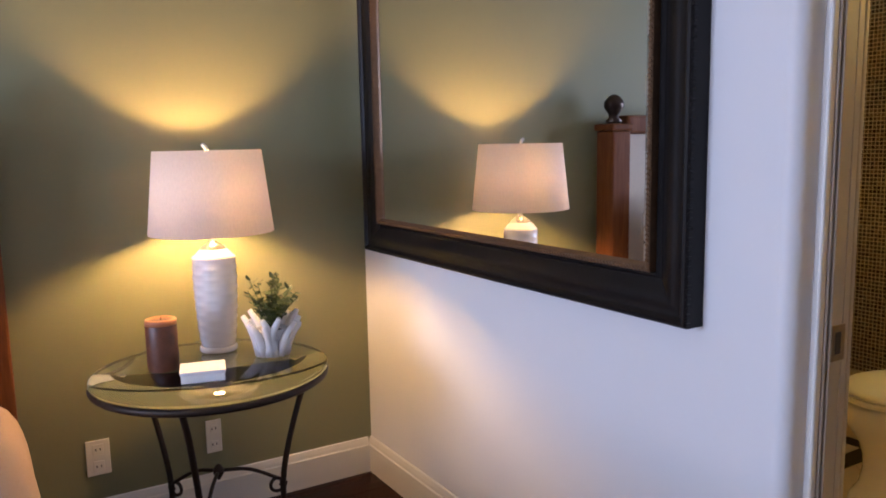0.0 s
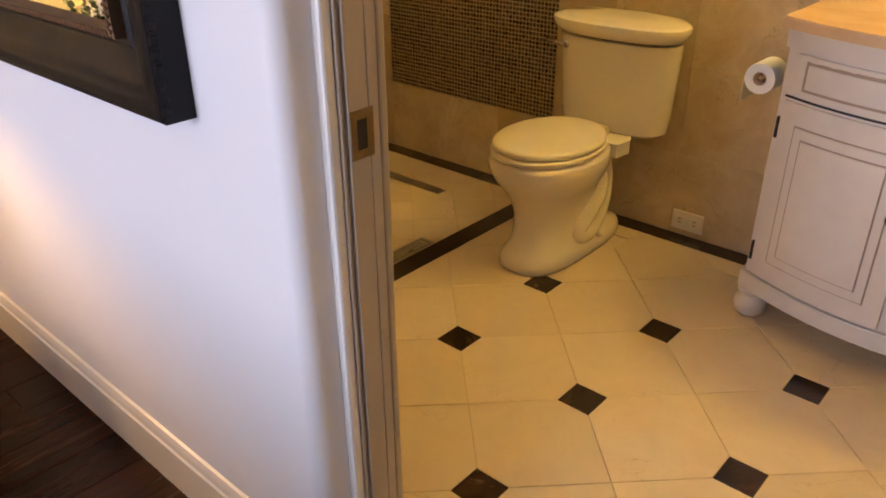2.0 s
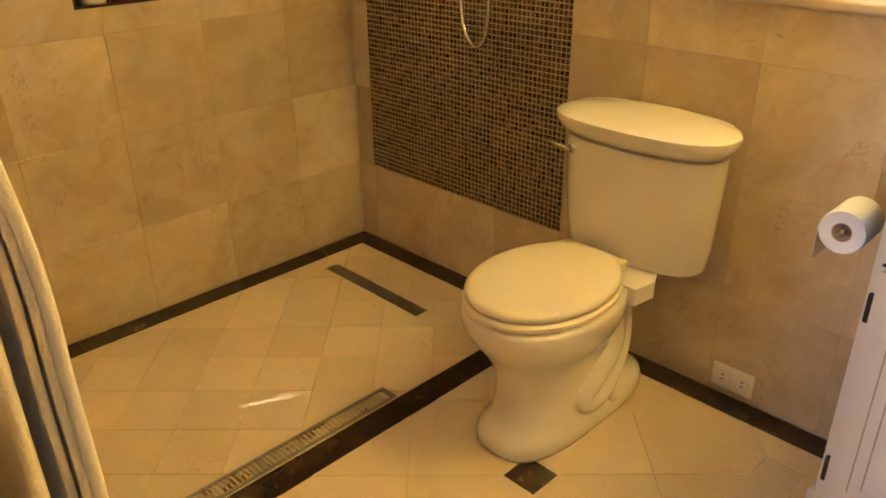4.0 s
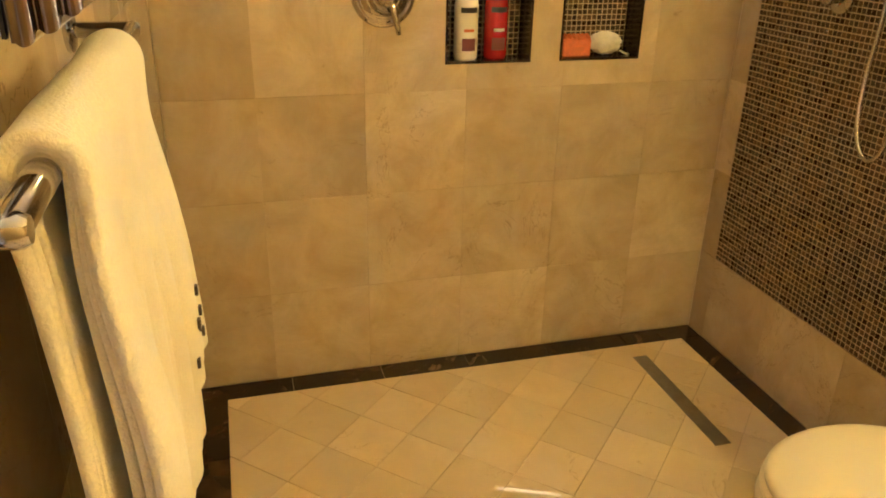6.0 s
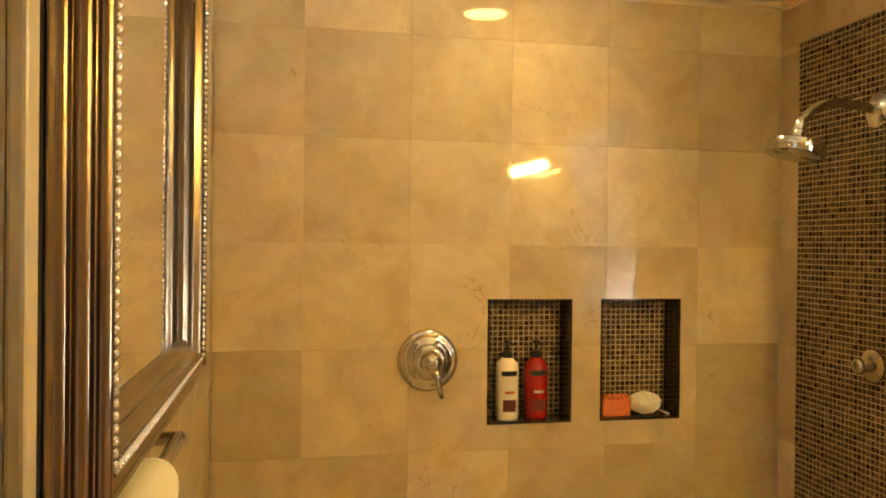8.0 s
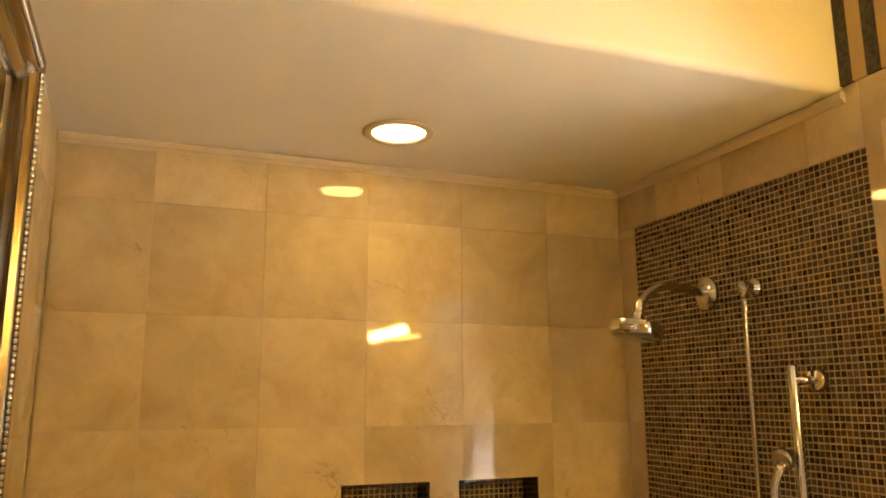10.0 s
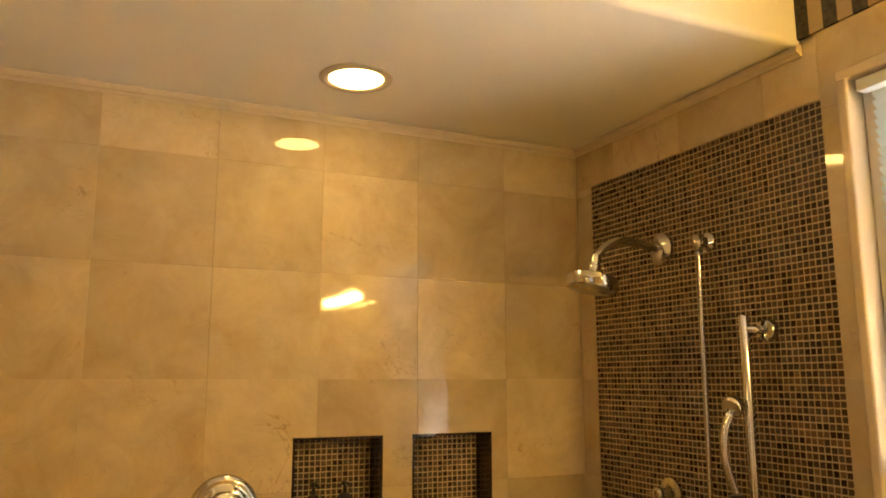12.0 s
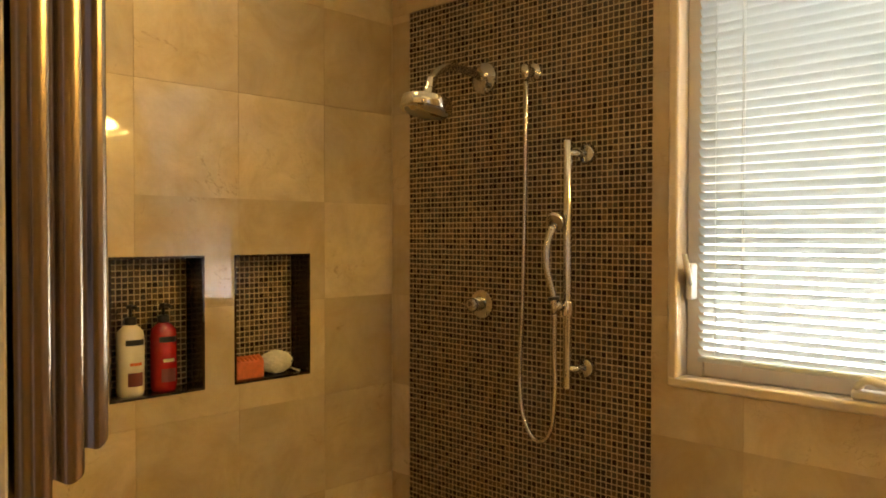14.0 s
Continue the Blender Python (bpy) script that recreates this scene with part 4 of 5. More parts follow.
medicine_cabinet()


def towel_bar():
    """Round bar between two straight posts, joined at tight mitred elbows."""
    y0, y1, z, x, r = 1.284, 1.930, 1.264, 1.948, .0098
    b = thing("towel_bar", (WEST, 1.6, z), "round chrome towel bar on tiled wall", "towel bar")
    part("bar", tube([(x, y0 - .004, z), (x, y0, z), (x, y1, z), (x, y1 + .004, z)], [r * .8, r, r, r * .8], 20), M_CHROME, b, "", 2)
    for y in (y0, y1):
        m = part("post", tube([(WEST + .006, y, z), (x - .004, y, z), (x + r * .6, y, z), (x + r, y, z)], [r * .95, r * .95, r * .95, r * .7], 20), M_CHROME, b, "", 2)
        part("wall_plate", turned([(.026, -.001), (.026, .005), (.022, .009), (.012, .011)], (WEST, y, z), (1, 0, 0), 28), M_CHROME, m, "", 2)


towel_bar()


def towel():
    """A bath towel folded over the bar; the front hangs in deep soft folds."""
    x, z = 1.948, 1.264
    t = thing("bath_towel", (x, 1.66, .5), "pale yellow terry towel with small brown squares", "towel")

    def surface(u, s, ya, yb, near, far, r, back, seed, ease):
        """A point u along the bar, s along the cloth from the back hem."""
        w = min(1, max(0, (u - .30) / .50))
        drop = near + (far - near) * w * w * (3 - 2 * w)
        arc = .12
        if s < back:
            d = (back - s) / back * .62
            px, pz, f, side = x - r, z - d, .5, -1
        elif s < back + arc:
            a = (s - back) / arc * math.pi
            px, pz, d, f, side = x - math.cos(a) * r, z + math.sin(a) * r * 1.05, 0, 0, 0
        else:
            d = (s - back - arc) / (1.0 - back - arc) * drop
            px, pz, f, side = x + r, z - d, 1, 1
        if f:
            px = x + (r - .006 * min(1, d / .06)) * side
        k = min(1, d / .26)
        k = k * k * (3 - 2 * k)
        fold = math.cos(2 * math.pi * (u - .02) / .97) + (.34 * k) * math.sin(u * 27 + seed + d * 2) - 1.5 * math.exp(-((u - .40 - .12 * d) / .045) ** 2) - .7 * math.exp(-((u - .70) / .035) ** 2) + .14 * math.sin(u * 57 + seed * 3)
        yy = ya + (yb - ya) * u + .135 * u * min(1, d / .4) * (f > 0) + .006 * noise.noise(Vector((d * 4, seed, u)))
        px += f * (k * ease * (.008 + .016 * fold) + .004 * noise.noise(Vector((u * 5 + seed, d * 6, seed))))
        sag = .005 * noise.noise(Vector((u * 5, seed, 2))) * (f == 0)
        return Vector((max(px, WEST + .014), yy, pz + sag + .008 * noise.noise(Vector((u * 3, seed, 5))) * min(1, d)))

    def sheet(*args):
        nu, nv = 60, 70
        bm = bmesh.new()
        rows = [[bm.verts.new(surface(i / nu, j / nv, *args)) for i in range(nu + 1)] for j in range(nv + 1)]
        for a, b in zip(rows, rows[1:]):
            for i in range(nu):
                bm.faces.new((a[i], a[i + 1], b[i + 1], b[i]))
        bmesh.ops.recalc_face_normals(bm, faces=bm.faces)
        return bm
    inner = (1.368, 1.640, .86, .52, .0130, .36, 4.1, .55)
    middle = (1.362, 1.660, .84, .50, .0178, .36, 4.1, .80)
    outer = (1.358, 1.735, .80, .410, .0225, .36, 4.1, 1.0)
    for nm, args in (("inner_fold", inner), ("middle_fold", middle), ("outer_fold", outer)):
        ob = part(nm, sheet(*args), M_TOWEL, t, "", True)
        so = ob.modifiers.new("thick", "SOLIDIFY")
        so.thickness, so.offset = .011 if nm == "outer_fold" else .008, 0
        ob.modifiers.new("round", "SUBSURF").render_levels = 1
    for u, s in ((.90, .84), (.80, .87), (.86, .90), (.92, .89), (.78, .94), (.93, .94), (.58, .95), (.45, .94), (.30, .95)):
        c = surface(u, s, *outer) + Vector((.0086, 0, 0))
        part("embroidered_square", block(c - Vector((.002, .0045, .006)), c + Vector((.002, .0045, .006)), .0008, 1), M_SPOT, t)


towel()


def downlight():
    c = Vector((2.728, 2.768, CEIL))
    d = thing("downlight", c, "round white recessed shower ceiling light, lit", "ceiling light")
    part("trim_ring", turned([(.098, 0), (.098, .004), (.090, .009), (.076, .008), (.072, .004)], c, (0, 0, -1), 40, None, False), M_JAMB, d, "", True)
    part("lens", turned([(.073, .003), (.070, .005), (.01, .0065)], c, (0, 0, -1), 36), M_DOWN, d, "glowing frosted lens", True)


downlight()


def vanity_light():
    c = Vector((EAST, .735, 2.0))
    v = thing("vanity_light", c, "chrome bar light with four lit globe bulbs", "wall lamp")
    part("back_plate", block((EAST - .03, .735 - .36, 1.95), (EAST - .001, .735 + .36, 2.05), .006), M_CHROME, v)
    for k in range(4):
        y = .735 + (k - 1.5) * .175
        s = part("socket", turned([(.03, 0), (.03, .012), (.020, .02), (.020, .045)], (EAST - .03, y, 2.0), (-1, 0, 0), 20), M_CHROME, v, "", True)
        part("bulb", turned([(.014, .040), (.020, .052), (.027, .068), (.030, .084), (.027, .100), (.017, .112), (.003, .117)], (EAST - .03, y, 2.0), (-1, 0, 0), 20), M_VBULB, s, "lit globe bulb", True)


vanity_light()


# ---- bedroom things ----
def moulded_frame(parent, plane, s, ya, yb, za, zb, prof, material, name, label=""):
    for a, b, inw in (((ya, za), (ya, zb), (1, 0)), ((yb, za), (yb, zb), (-1, 0)), ((ya, za), (yb, za), (0, 1)), ((ya, zb), (yb, zb), (0, -1))):
        d = Vector((b[0] - a[0], b[1] - a[1])).normalized()
        rings = [[Vector((plane + s * h, p[0] + inw[0] * w + d.x * q * w, p[1] + inw[1] * w + d.y * q * w)) for w, h in prof] for p, q in ((a, 1), (b, -1))]
        part(name, ring_loft(rings), material, parent, label, 2)


def wall_mirror():
    y0, y1, z0, z1 = 1.458, 3.000, .928, 2.03
    m = thing("wall_mirror", (BED, 2.25, z0), "large wall mirror in wide black moulded frame", "mirror")
    prof = [(0, .001), (0, .050), (.004, .055), (.012, .056), (.018, .048), (.024, .046), (.040, .050), (.062, .044), (.084, .030), (.092, .029), (.098, .034), (.103, .033), (.106, .026), (.106, .001)]
    moulded_frame(m, BED, -1, y0, y1, z0, z1, prof, M_BLACKWOOD, "frame_side", "black lacquered moulding")
    inner = [(0, .004), (0, .030), (.004, .034), (.009, .033), (.013, .026), (.020, .018), (.022, .010), (.022, .004)]
    moulded_frame(m, BED - .020, -1, y0 + .1062, y1 - .1062, z0 + .1062, z1 - .1062, inner, M_BROWNINNER, "inner_moulding", "bronze rope-edged inner moulding")
    g = .128
    part("mirror_pane", block((BED - .038, y0 + g - .004, z0 + g - .004), (BED - .030, y1 - g + .004, z1 - g + .004)), M_MIRROR, m, "clear mirror glass")
    part("bevel", block((BED - .040, y0 + g, z0 + g - .001), (BED - .0385, y0 + g + .006, z1 - g)), M_NICKEL, m)
    bm = bmesh.new()
    for i in range(int((y1 - y0 - .23) / .011)):
        y = y0 + .116 + i * .011
        tube([(BED - .053, y, z0 + .108), (BED - .054, y + .007, z0 + .117)], .0026, 5, bm)
    part("rope_edge", bm, M_BROWNINNER, m, "twisted rope edge", kind="stuff")
    bm = bmesh.new()
    for yy in (y0 + .111, y1 - .111):
        for i in range(int((z1 - z0 - .23) / .011)):
            z = z0 + .116 + i * .011
            tube([(BED - .053, yy - .004, z), (BED - .054, yy + .004, z + .007)], .0026, 5, bm)
    part("rope_edge", bm, M_BROWNINNER, m, "twisted rope edge", kind="stuff")
    bm = bmesh.new()
    for i in range(int((z1 - z0 - .02) / .020)):
        block((BED - .054, y0 - .0025, z0 + .012 + i * .020), (BED - .040, y0 + .003, z0 + .026 + i * .020), .002, 1, bm)
    part("carved_edge", bm, M_BLACKWOOD, m, "carved outer edge", kind="stuff")


wall_mirror()


def side_table():
    cx, cy, zt, r = .995, 2.672, .665, .345
    t = thing("side_table", (cx, cy, 0), "round glass-topped wrought iron side table", "table")
    part("glass_top", turned([(r - .004, -.012), (r, -.009), (r, -.003), (r - .004, 0), (.02, 0)], (cx, cy, zt), n=64), M_TGLASS, t, "thick clear glass disc", 2)
    ring = [(cx + .337 * math.cos(a), cy + .337 * math.sin(a), zt - .0235) for a in [2 * math.pi * k / 48 for k in range(49)]]
    part("top_ring", tube(ring, .0110, 10), M_IRON, t, "", True)
    for a in (radians(-118), radians(2), radians(122)):
        d = Vector((math.cos(a), math.sin(a), 0))
        o = Vector((cx, cy, 0))
        pts = curve_points([o + d * .334 + Vector((0, 0, zt - .024)), o + d * .285 + Vector((0, 0, .54)), o + d * .232 + Vector((0, 0, .38)), o + d * .205 + Vector((0, 0, .24)), o + d * .215 + Vector((0, 0, .10)), o + d * .245 + Vector((0, 0, .018)), o + d * .285 + Vector((0, 0, .012)), o + d * .298 + Vector((0, 0, .028))], 7)
        leg = part("leg", tube(pts, .0095, 9), M_IRON, t, "", True)
        sc = [o + d * (.185 + .030 * math.cos(q) * (1 - q / 12)) + Vector((0, 0, .245 - .03 * math.sin(q) * (1 - q / 12))) for q in [k * .42 for k in range(18)]]
        part("scroll", tube(sc, .0055, 7), M_IRON, leg, "", True)
        part("stretcher", tube(curve_points([o + d * .208 + Vector((0, 0, .25)), o + d * .10 + Vector((0, 0, .315)), o + d * .012 + Vector((0, 0, .335))], 5), .006, 7), M_IRON, leg, "", True)
    part("finial", turned([(.004, -.02), (.016, 0), (.018, .012), (.008, .026), (.002, .03)], (cx, cy, .328), n=16), M_IRON, t, "", True)


side_table()


def table_lamp():
    x, y, z = 1.068, 2.862, .6655
    l = thing("table_lamp", (x, y, z), "white textured ceramic table lamp with pale drum shade, lit", "lamp")
    part("foot", turned([(.058, 0), (.060, .004), (.060, .014), (.052, .020)], (x, y, z), n=36), M_CERAMIC, l, "", True)
    n, rings = 40, []
    for j in range(61):
        h = j / 60
        rr = .054 + .014 * math.sin(min(1, h * 1.15) * math.pi * .62)
        if h > .92:
            rr -= (h - .92) * .30
        rings.append([Vector((x + math.cos(2 * math.pi * k / n) * rr * q, y + math.sin(2 * math.pi * k / n) * rr * q, z + .018 + h * .315)) for k in range(n) for q in [1 + .045 * max(0, math.sin(h * 60 + (math.pi if (k // 5) % 2 else 0))) * abs(math.sin(k * math.pi / 5))]])
    part("ceramic_body", ring_loft(rings), M_CERAMIC, l, "", True)
    part("neck", turned([(.042, .330), (.040, .338), (.022, .352), (.010, .358), (.010, .42)], (x, y, z), n=28), M_NICKEL, l, "", True)
    # open shade with wall thickness
    c, n = Vector((x, y, 0)), 56
    rings = [[c + Vector((math.cos(2 * math.pi * k / n) * r, math.sin(2 * math.pi * k / n) * r, h)) for k in range(n)] for r, h in ((.1950, 1.052), (.1665, 1.312), (.1650, 1.312), (.1935, 1.052))]
    part("shade", ring_loft(rings, None, False, True), M_SHADE, l, "pale linen drum shade", True)
    part("bulb", turned([(.012, 0), (.022, .02), (.028, .045), (.022, .068), (.003, .078)], (x, y, 1.115), n=18), M_BULB, l, "lit bulb", True)
    part("socket", turned([(.010, .415), (.015, .42), (.015, .452), (.010, .455)], (x, y, z), n=16), M_BRASS, l)
    for s in (-1, 1):
        part("harp", tube(curve_points([(x + s * .012, y, 1.10), (x + s * .045, y, 1.16), (x + s * .045, y, 1.25), (x, y, 1.318)], 6), .0018, 6), M_NICKEL, l, "", True)
    for a in (0, 2.1, 4.2):
        part("spider_arm", tube([(x, y, 1.308), (x + math.cos(a) * .1655, y + math.sin(a) * .1655, 1.306)], .0018, 6), M_NICKEL, l)
    part("finial", tube([(x, y, 1.308), (x - .006, y, 1.322), (x - .016, y, 1.332)], [.006, .008, .006], 8), M_CERAMIC, l, "", True)


table_lamp()


def candle():
    x, y, z = .868, 2.735, .6655
    c = thing("pillar_candle", (x, y, z), "dark brown pillar candle with amber top", "candle")
    part("wax_body", turned([(.044, 0), (.0455, .003), (.0455, .145), (.043, .150)], (x, y, z), n=30), M_CANDLE, c, "", 2)
    part("wax_top", turned([(.0458, .138), (.0455, .152), (.040, .155), (.034, .150), (.004, .149)], (x, y, z), n=30), M_CANDLETOP, c, "", True)
    part("wick", tube([(x, y, z + .148), (x + .001, y, z + .158)], .0012, 6), M_BLACK, c)


candle()


def coaster():
    c = thing("note_box", (.945, 2.575, .6655), "small white square box on the glass table", "box")
    ob = part("box_body", block((.885, 2.525, .6656), (1.005, 2.625, .690), .003), M_PAPER, c)
    part("box_lid", block((.882, 2.522, .6905), (1.008, 2.628, .700), .003), M_PAPER, c)
    c.rotation_euler = (0, 0, radians(-14))


coaster()


def planter():
    x, y, z = 1.195, 2.700, .6655
    p = thing("potted_plant", (x, y, z), "small green plant in white branch-work pot", "plant")
    part("pot_liner", turned([(.034, 0), (.038, .004), (.050, .085), (.046, .088), (.03, .075)], (x, y, z), n=24), M_CERAMIC, p, "", True)
    rnd = random.Random(11)
    for k in range(19):
        a = 2 * math.pi * k / 19 + rnd.uniform(-.1, .1)
        tw, top = rnd.uniform(-.6, .6), rnd.uniform(.095, .135)
        pts = [(x + math.cos(a + tw * f) * (.044 + .044 * f * f), y + math.sin(a + tw * f) * (.044 + .044 * f * f), z + .004 + top * f) for f in (0, .35, .7, 1)]
        part("branch", tube(pts, [.012, .0145, .0125, .008], 8), M_CERAMIC, p, "", True)
    part("soil", turned([(.046, .070), (.046, .076), (.01, .080)], (x, y, z), n=18), M_SOIL, p)
    bm = bmesh.new()
    stems = bmesh.new()
    for k in range(34):
        a, sp = rnd.uniform(0, 2 * math.pi), rnd.uniform(.01, .085)
        h = rnd.uniform(.13, .245)
        b0 = Vector((x + .01 * math.cos(a), y + .01 * math.sin(a), z + .075))
        b1 = Vector((x + sp * math.cos(a) + .018, y + sp * math.sin(a), z + h))
        mid = (b0 + b1) / 2 + Vector((0, 0, .015))
        tube([b0, mid, b1], .0012, 5, stems)
        for q in range(9):
            f = .35 + .65 * q / 8
            c = b0.lerp(b1, f) + Vector((0, 0, .012 * math.sin(f * 3)))
            d = Vector((rnd.uniform(-1, 1), rnd.uniform(-1, 1), rnd.uniform(-.1, .9))).normalized()
            u, w = axes_for(d)
            ln, wd = rnd.uniform(.018, .032), rnd.uniform(.007, .012)
            vs = [bm.verts.new(c + d * ln * s + u * wd * t + w * .0015 * abs(t)) for s, t in ((0, 0), (.35, 1), (.75, .7), (1, 0), (.75, -.7), (.35, -1))]
            bm.faces.new(vs[:4])
            bm.faces.new((vs[0], vs[3], vs[4], vs[5]))
    part("stems", stems, M_LEAF, p, kind="stuff")
    part("leaves", bm, M_LEAF, p, "small green leaves", kind="stuff")


planter()


def bed():
    x1 = .485
    b = thing("bed", (-.30, 2.0, 0), "cherry wood bed with turned posts and tan bedspread", "bed")
    for x in (x1 - .06, -1.20):
        p = part("post", block((x - .055, 2.955, 0), (x + .055, 3.065, 1.36), .008), M_CHERRY, b)
        part("cap", block((x - .064, 2.946, 1.36), (x + .064, 3.074, 1.392), .008), M_CHERRY, p)
        part("carved_finial", turned([(.030, 0), (.040, .010), (.022, .030), (.026, .045), (.046, .075), (.044, .100), (.024, .124), (.004, .132)], (x, 3.01, 1.392), n=24), M_BRONZE, p, "dark carved finial", True)
    part("headboard_rail", block((-1.145, 2.975, 1.345), (x1 - .115, 3.05, 1.43), .012), M_CHERRY, b)
    part("headboard_panel", block((-1.145, 2.995, .35), (x1 - .115, 3.035, 1.345), .004), M_LINEN, b, "upholstered cream panel")
    part("side_rail", block((x1 - .10, .95, .25), (x1 - .06, 2.96, .42), .006), M_CHERRY, b)
    part("mattress", block((-1.14, .92, .30), (x1 - .12, 2.94, .645), .05, 4), M_LINEN, b)
    for x in (-1.05, x1 - .12):
        part("foot_leg", block((x - .04, .93, 0), (x + .04, 1.01, .40), .006), M_CHERRY, b)
    cover = bmesh.new()
    nu, nv, rows = 44, 40, []
    for j in range(nv + 1):
        y = .90 + j / nv * 1.76
        row = []
        for i in range(nu + 1):
            s = i / nu * 2.1
            flat = 1.52
            if s < flat:
                px, pz = -1.10 + s, .670
            else:
                px, pz = -1.10 + flat + .085 * (1 - math.exp(-(s - flat) * 9)), .670 - (s - flat) ** 1.25
            px += .012 * math.sin(y * 19) * max(0, s - flat) * 2
            row.append(cover.verts.new((px, y, max(pz, .10) + .010 * noise.noise(Vector((px * 5, y * 5, 1))))))
        rows.append(row)
    for a, c in zip(rows, rows[1:]):
        for i in range(nu):
            cover.faces.new((a[i], a[i + 1], c[i + 1], c[i]))
    ob = part("bedspread", cover, M_BEDCOVER, b, "tan quilted bedspread", True)
    so = ob.modifiers.new("thick", "SOLIDIFY")
    so.thickness = .012
    for k, x in enumerate((.10, -.62)):
        pl = thing("pillow", (x, 2.72, .60), "cream pillow leaning on the headboard", "pillow", "pillows on the bed")
        bm = bmesh.new()
        bmesh.ops.create_icosphere(bm, subdivisions=4, radius=1)
        for v in bm.verts:
            n = v.co.copy()
            q = [math.copysign(abs(c) ** .55, c) for c in n]
            v.co = Vector((x + q[0] * .31, 2.79 + q[1] * .085 + q[2] * .055, .855 + q[2] * .205 * (1 - .12 * abs(q[0]))))
        part("pillow_case", bm, M_LINEN, pl, "", True)


bed()


def television():
    t = thing("wall_television", (.62, -2.40, 1.43), "dark flat television on the white bedroom wall", "television")
    part("housing", block((.10, -2.399, .98), (1.15, -2.35, 1.88), .008), M_PUMP, t)
    part("screen", block((.13, -2.3499, 1.01), (1.12, -2.3475, 1.85)), M_SCREEN, t)


def low_chest():
    c = thing("white_chest", (.62, -2.2, 0), "white painted low chest below the television", "chest")
    part("carcass", block((.0, -2.38, .06), (1.28, -1.98, .56), .006), M_TRIM, c)
    part("chest_top", block((-.02, -2.39, .561), (1.30, -1.96, .59), .006), M_TRIM, c)
    for k in range(3):
        d = part("drawer_front", block((.02 + k * .42, -1.98, .10), (.42 + k * .42, -1.962, .53), .004), M_TRIM, c)
        part("pull", tube([(.17 + k * .42, -1.955, .33), (.27 + k * .42, -1.955, .33)], .007, 8), M_NICKEL, d)
    for x in (.05, 1.23):
        for y in (-2.34, -2.02):
            part("leg", block((x - .025, y - .025, 0), (x + .025, y + .025, .062), .003), M_TRIM, c)


television()
low_chest()


# ---- pieces of walls and floors ----
def piece(name, bm, material, parent):
    me = bpy.data.meshes.new(name)
    bm.to_mesh(me)
    bm.free()
    me.materials.append(material)
    ob = new(name, me)
    ob.parent = parent
    return ob


def tile_slab(axis, face, back, u0, v0, u1, v1, c=.0004):
    """A wall tile: a slab with a fine chamfer round its face."""
    s = 1 if face > back else -1

    def ring(d, k):
        q = [(u0 + k, v0 + k), (u1 - k, v0 + k), (u1 - k, v1 - k), (u0 + k, v1 - k)]
        return [Vector((d, u, v)) if axis == "x" else Vector((u, d, v)) for u, v in q]
    return ring_loft([ring(back, 0), ring(face - s * c, 0), ring(face, c)])


def tile_wall(parent, axis, face, back, us, vs, rect, holes, material=None, gap=.0003, name="tile"):
    rnd = random.Random(3)
    for a, b in zip(us, us[1:]):
        for c, d in zip(vs, vs[1:]):
            r = (max(a, rect[0]), max(c, rect[1]), min(b, rect[2]), min(d, rect[3]))
            if r[2] - r[0] < .01 or r[3] - r[1] < .01:
                continue
            proud = rnd.uniform(-.0002, .0002)
            cut = rects_minus(r, holes)
            if len(cut) == 1 and cut[0] == r:
                piece(name, tile_slab(axis, face + proud, back, r[0] + gap, r[1] + gap, r[2] - gap, r[3] - gap), material or M_TILE, parent)
            elif cut:
                g = [(q[0] + gap * (q[0] == r[0]), q[1] + gap * (q[1] == r[1]), q[2] - gap * (q[2] == r[2]), q[3] - gap * (q[3] == r[3])) for q in cut]
                bm = bmesh.new()
                lo, hi = sorted((face + proud, back))
                for u0, v0, u1, v1 in g:
                    if axis == "x":
                        block((lo, u0, v0), (hi, u1, v1), bm=bm)
                    else:
                        block((u0, lo, v0), (u1, hi, v1), bm=bm)
                piece(name, bm, material or M_TILE, parent)


PITCH = .305
cols = [1.818 + PITCH * k for k in range(8)]
rows = [PITCH * k for k in range(9)]
tile_wall(wall_north, "y", NORTH, NORTH + .0095, cols, rows, (WEST + .001, .002, EAST - .001, 2.30), NICHES)
ecols = [1.555 + PITCH * k for k in range(-8, 6)]
tile_wall(wall_east, "x", EAST, EAST + .0095, ecols, rows, (-.61, .002, 2.0969, 2.322), (WIN[:1] + (WIN[1] - .022, WIN[2] + .022, WIN[3] + .022),))
tile_wall(wall_east, "x", EAST, EAST + .0095, [2.0971, 2.37, 2.70, 2.992, NORTH], [0, .309], (2.0971, .002, NORTH - .001, .309), ())
tile_wall(wall_east, "x", EAST, EAST + .0095, [2.0971, 2.26, 2.565, 2.87, NORTH], [2.161, 2.30], (2.0971, 2.161, NORTH - .001, 2.30), ())
tile_wall(wall_east, "x", EAST, EAST + .0095, [2.9935, NORTH], rows, (2.9935, .31, NORTH - .001, 2.161), ())
wcols = [1.245 + PITCH * k for k in range(7)]
tile_wall(wall_divider, "x", WEST, WEST - .0095, wcols, rows, (1.284, .002, NORTH - .001, 2.30), ())
tile_wall(wall_divider, "x", WEST, WEST - .0095, [-.61 + PITCH * k for k in range(4)], rows, (-.61, .002, .345, 2.44), ())

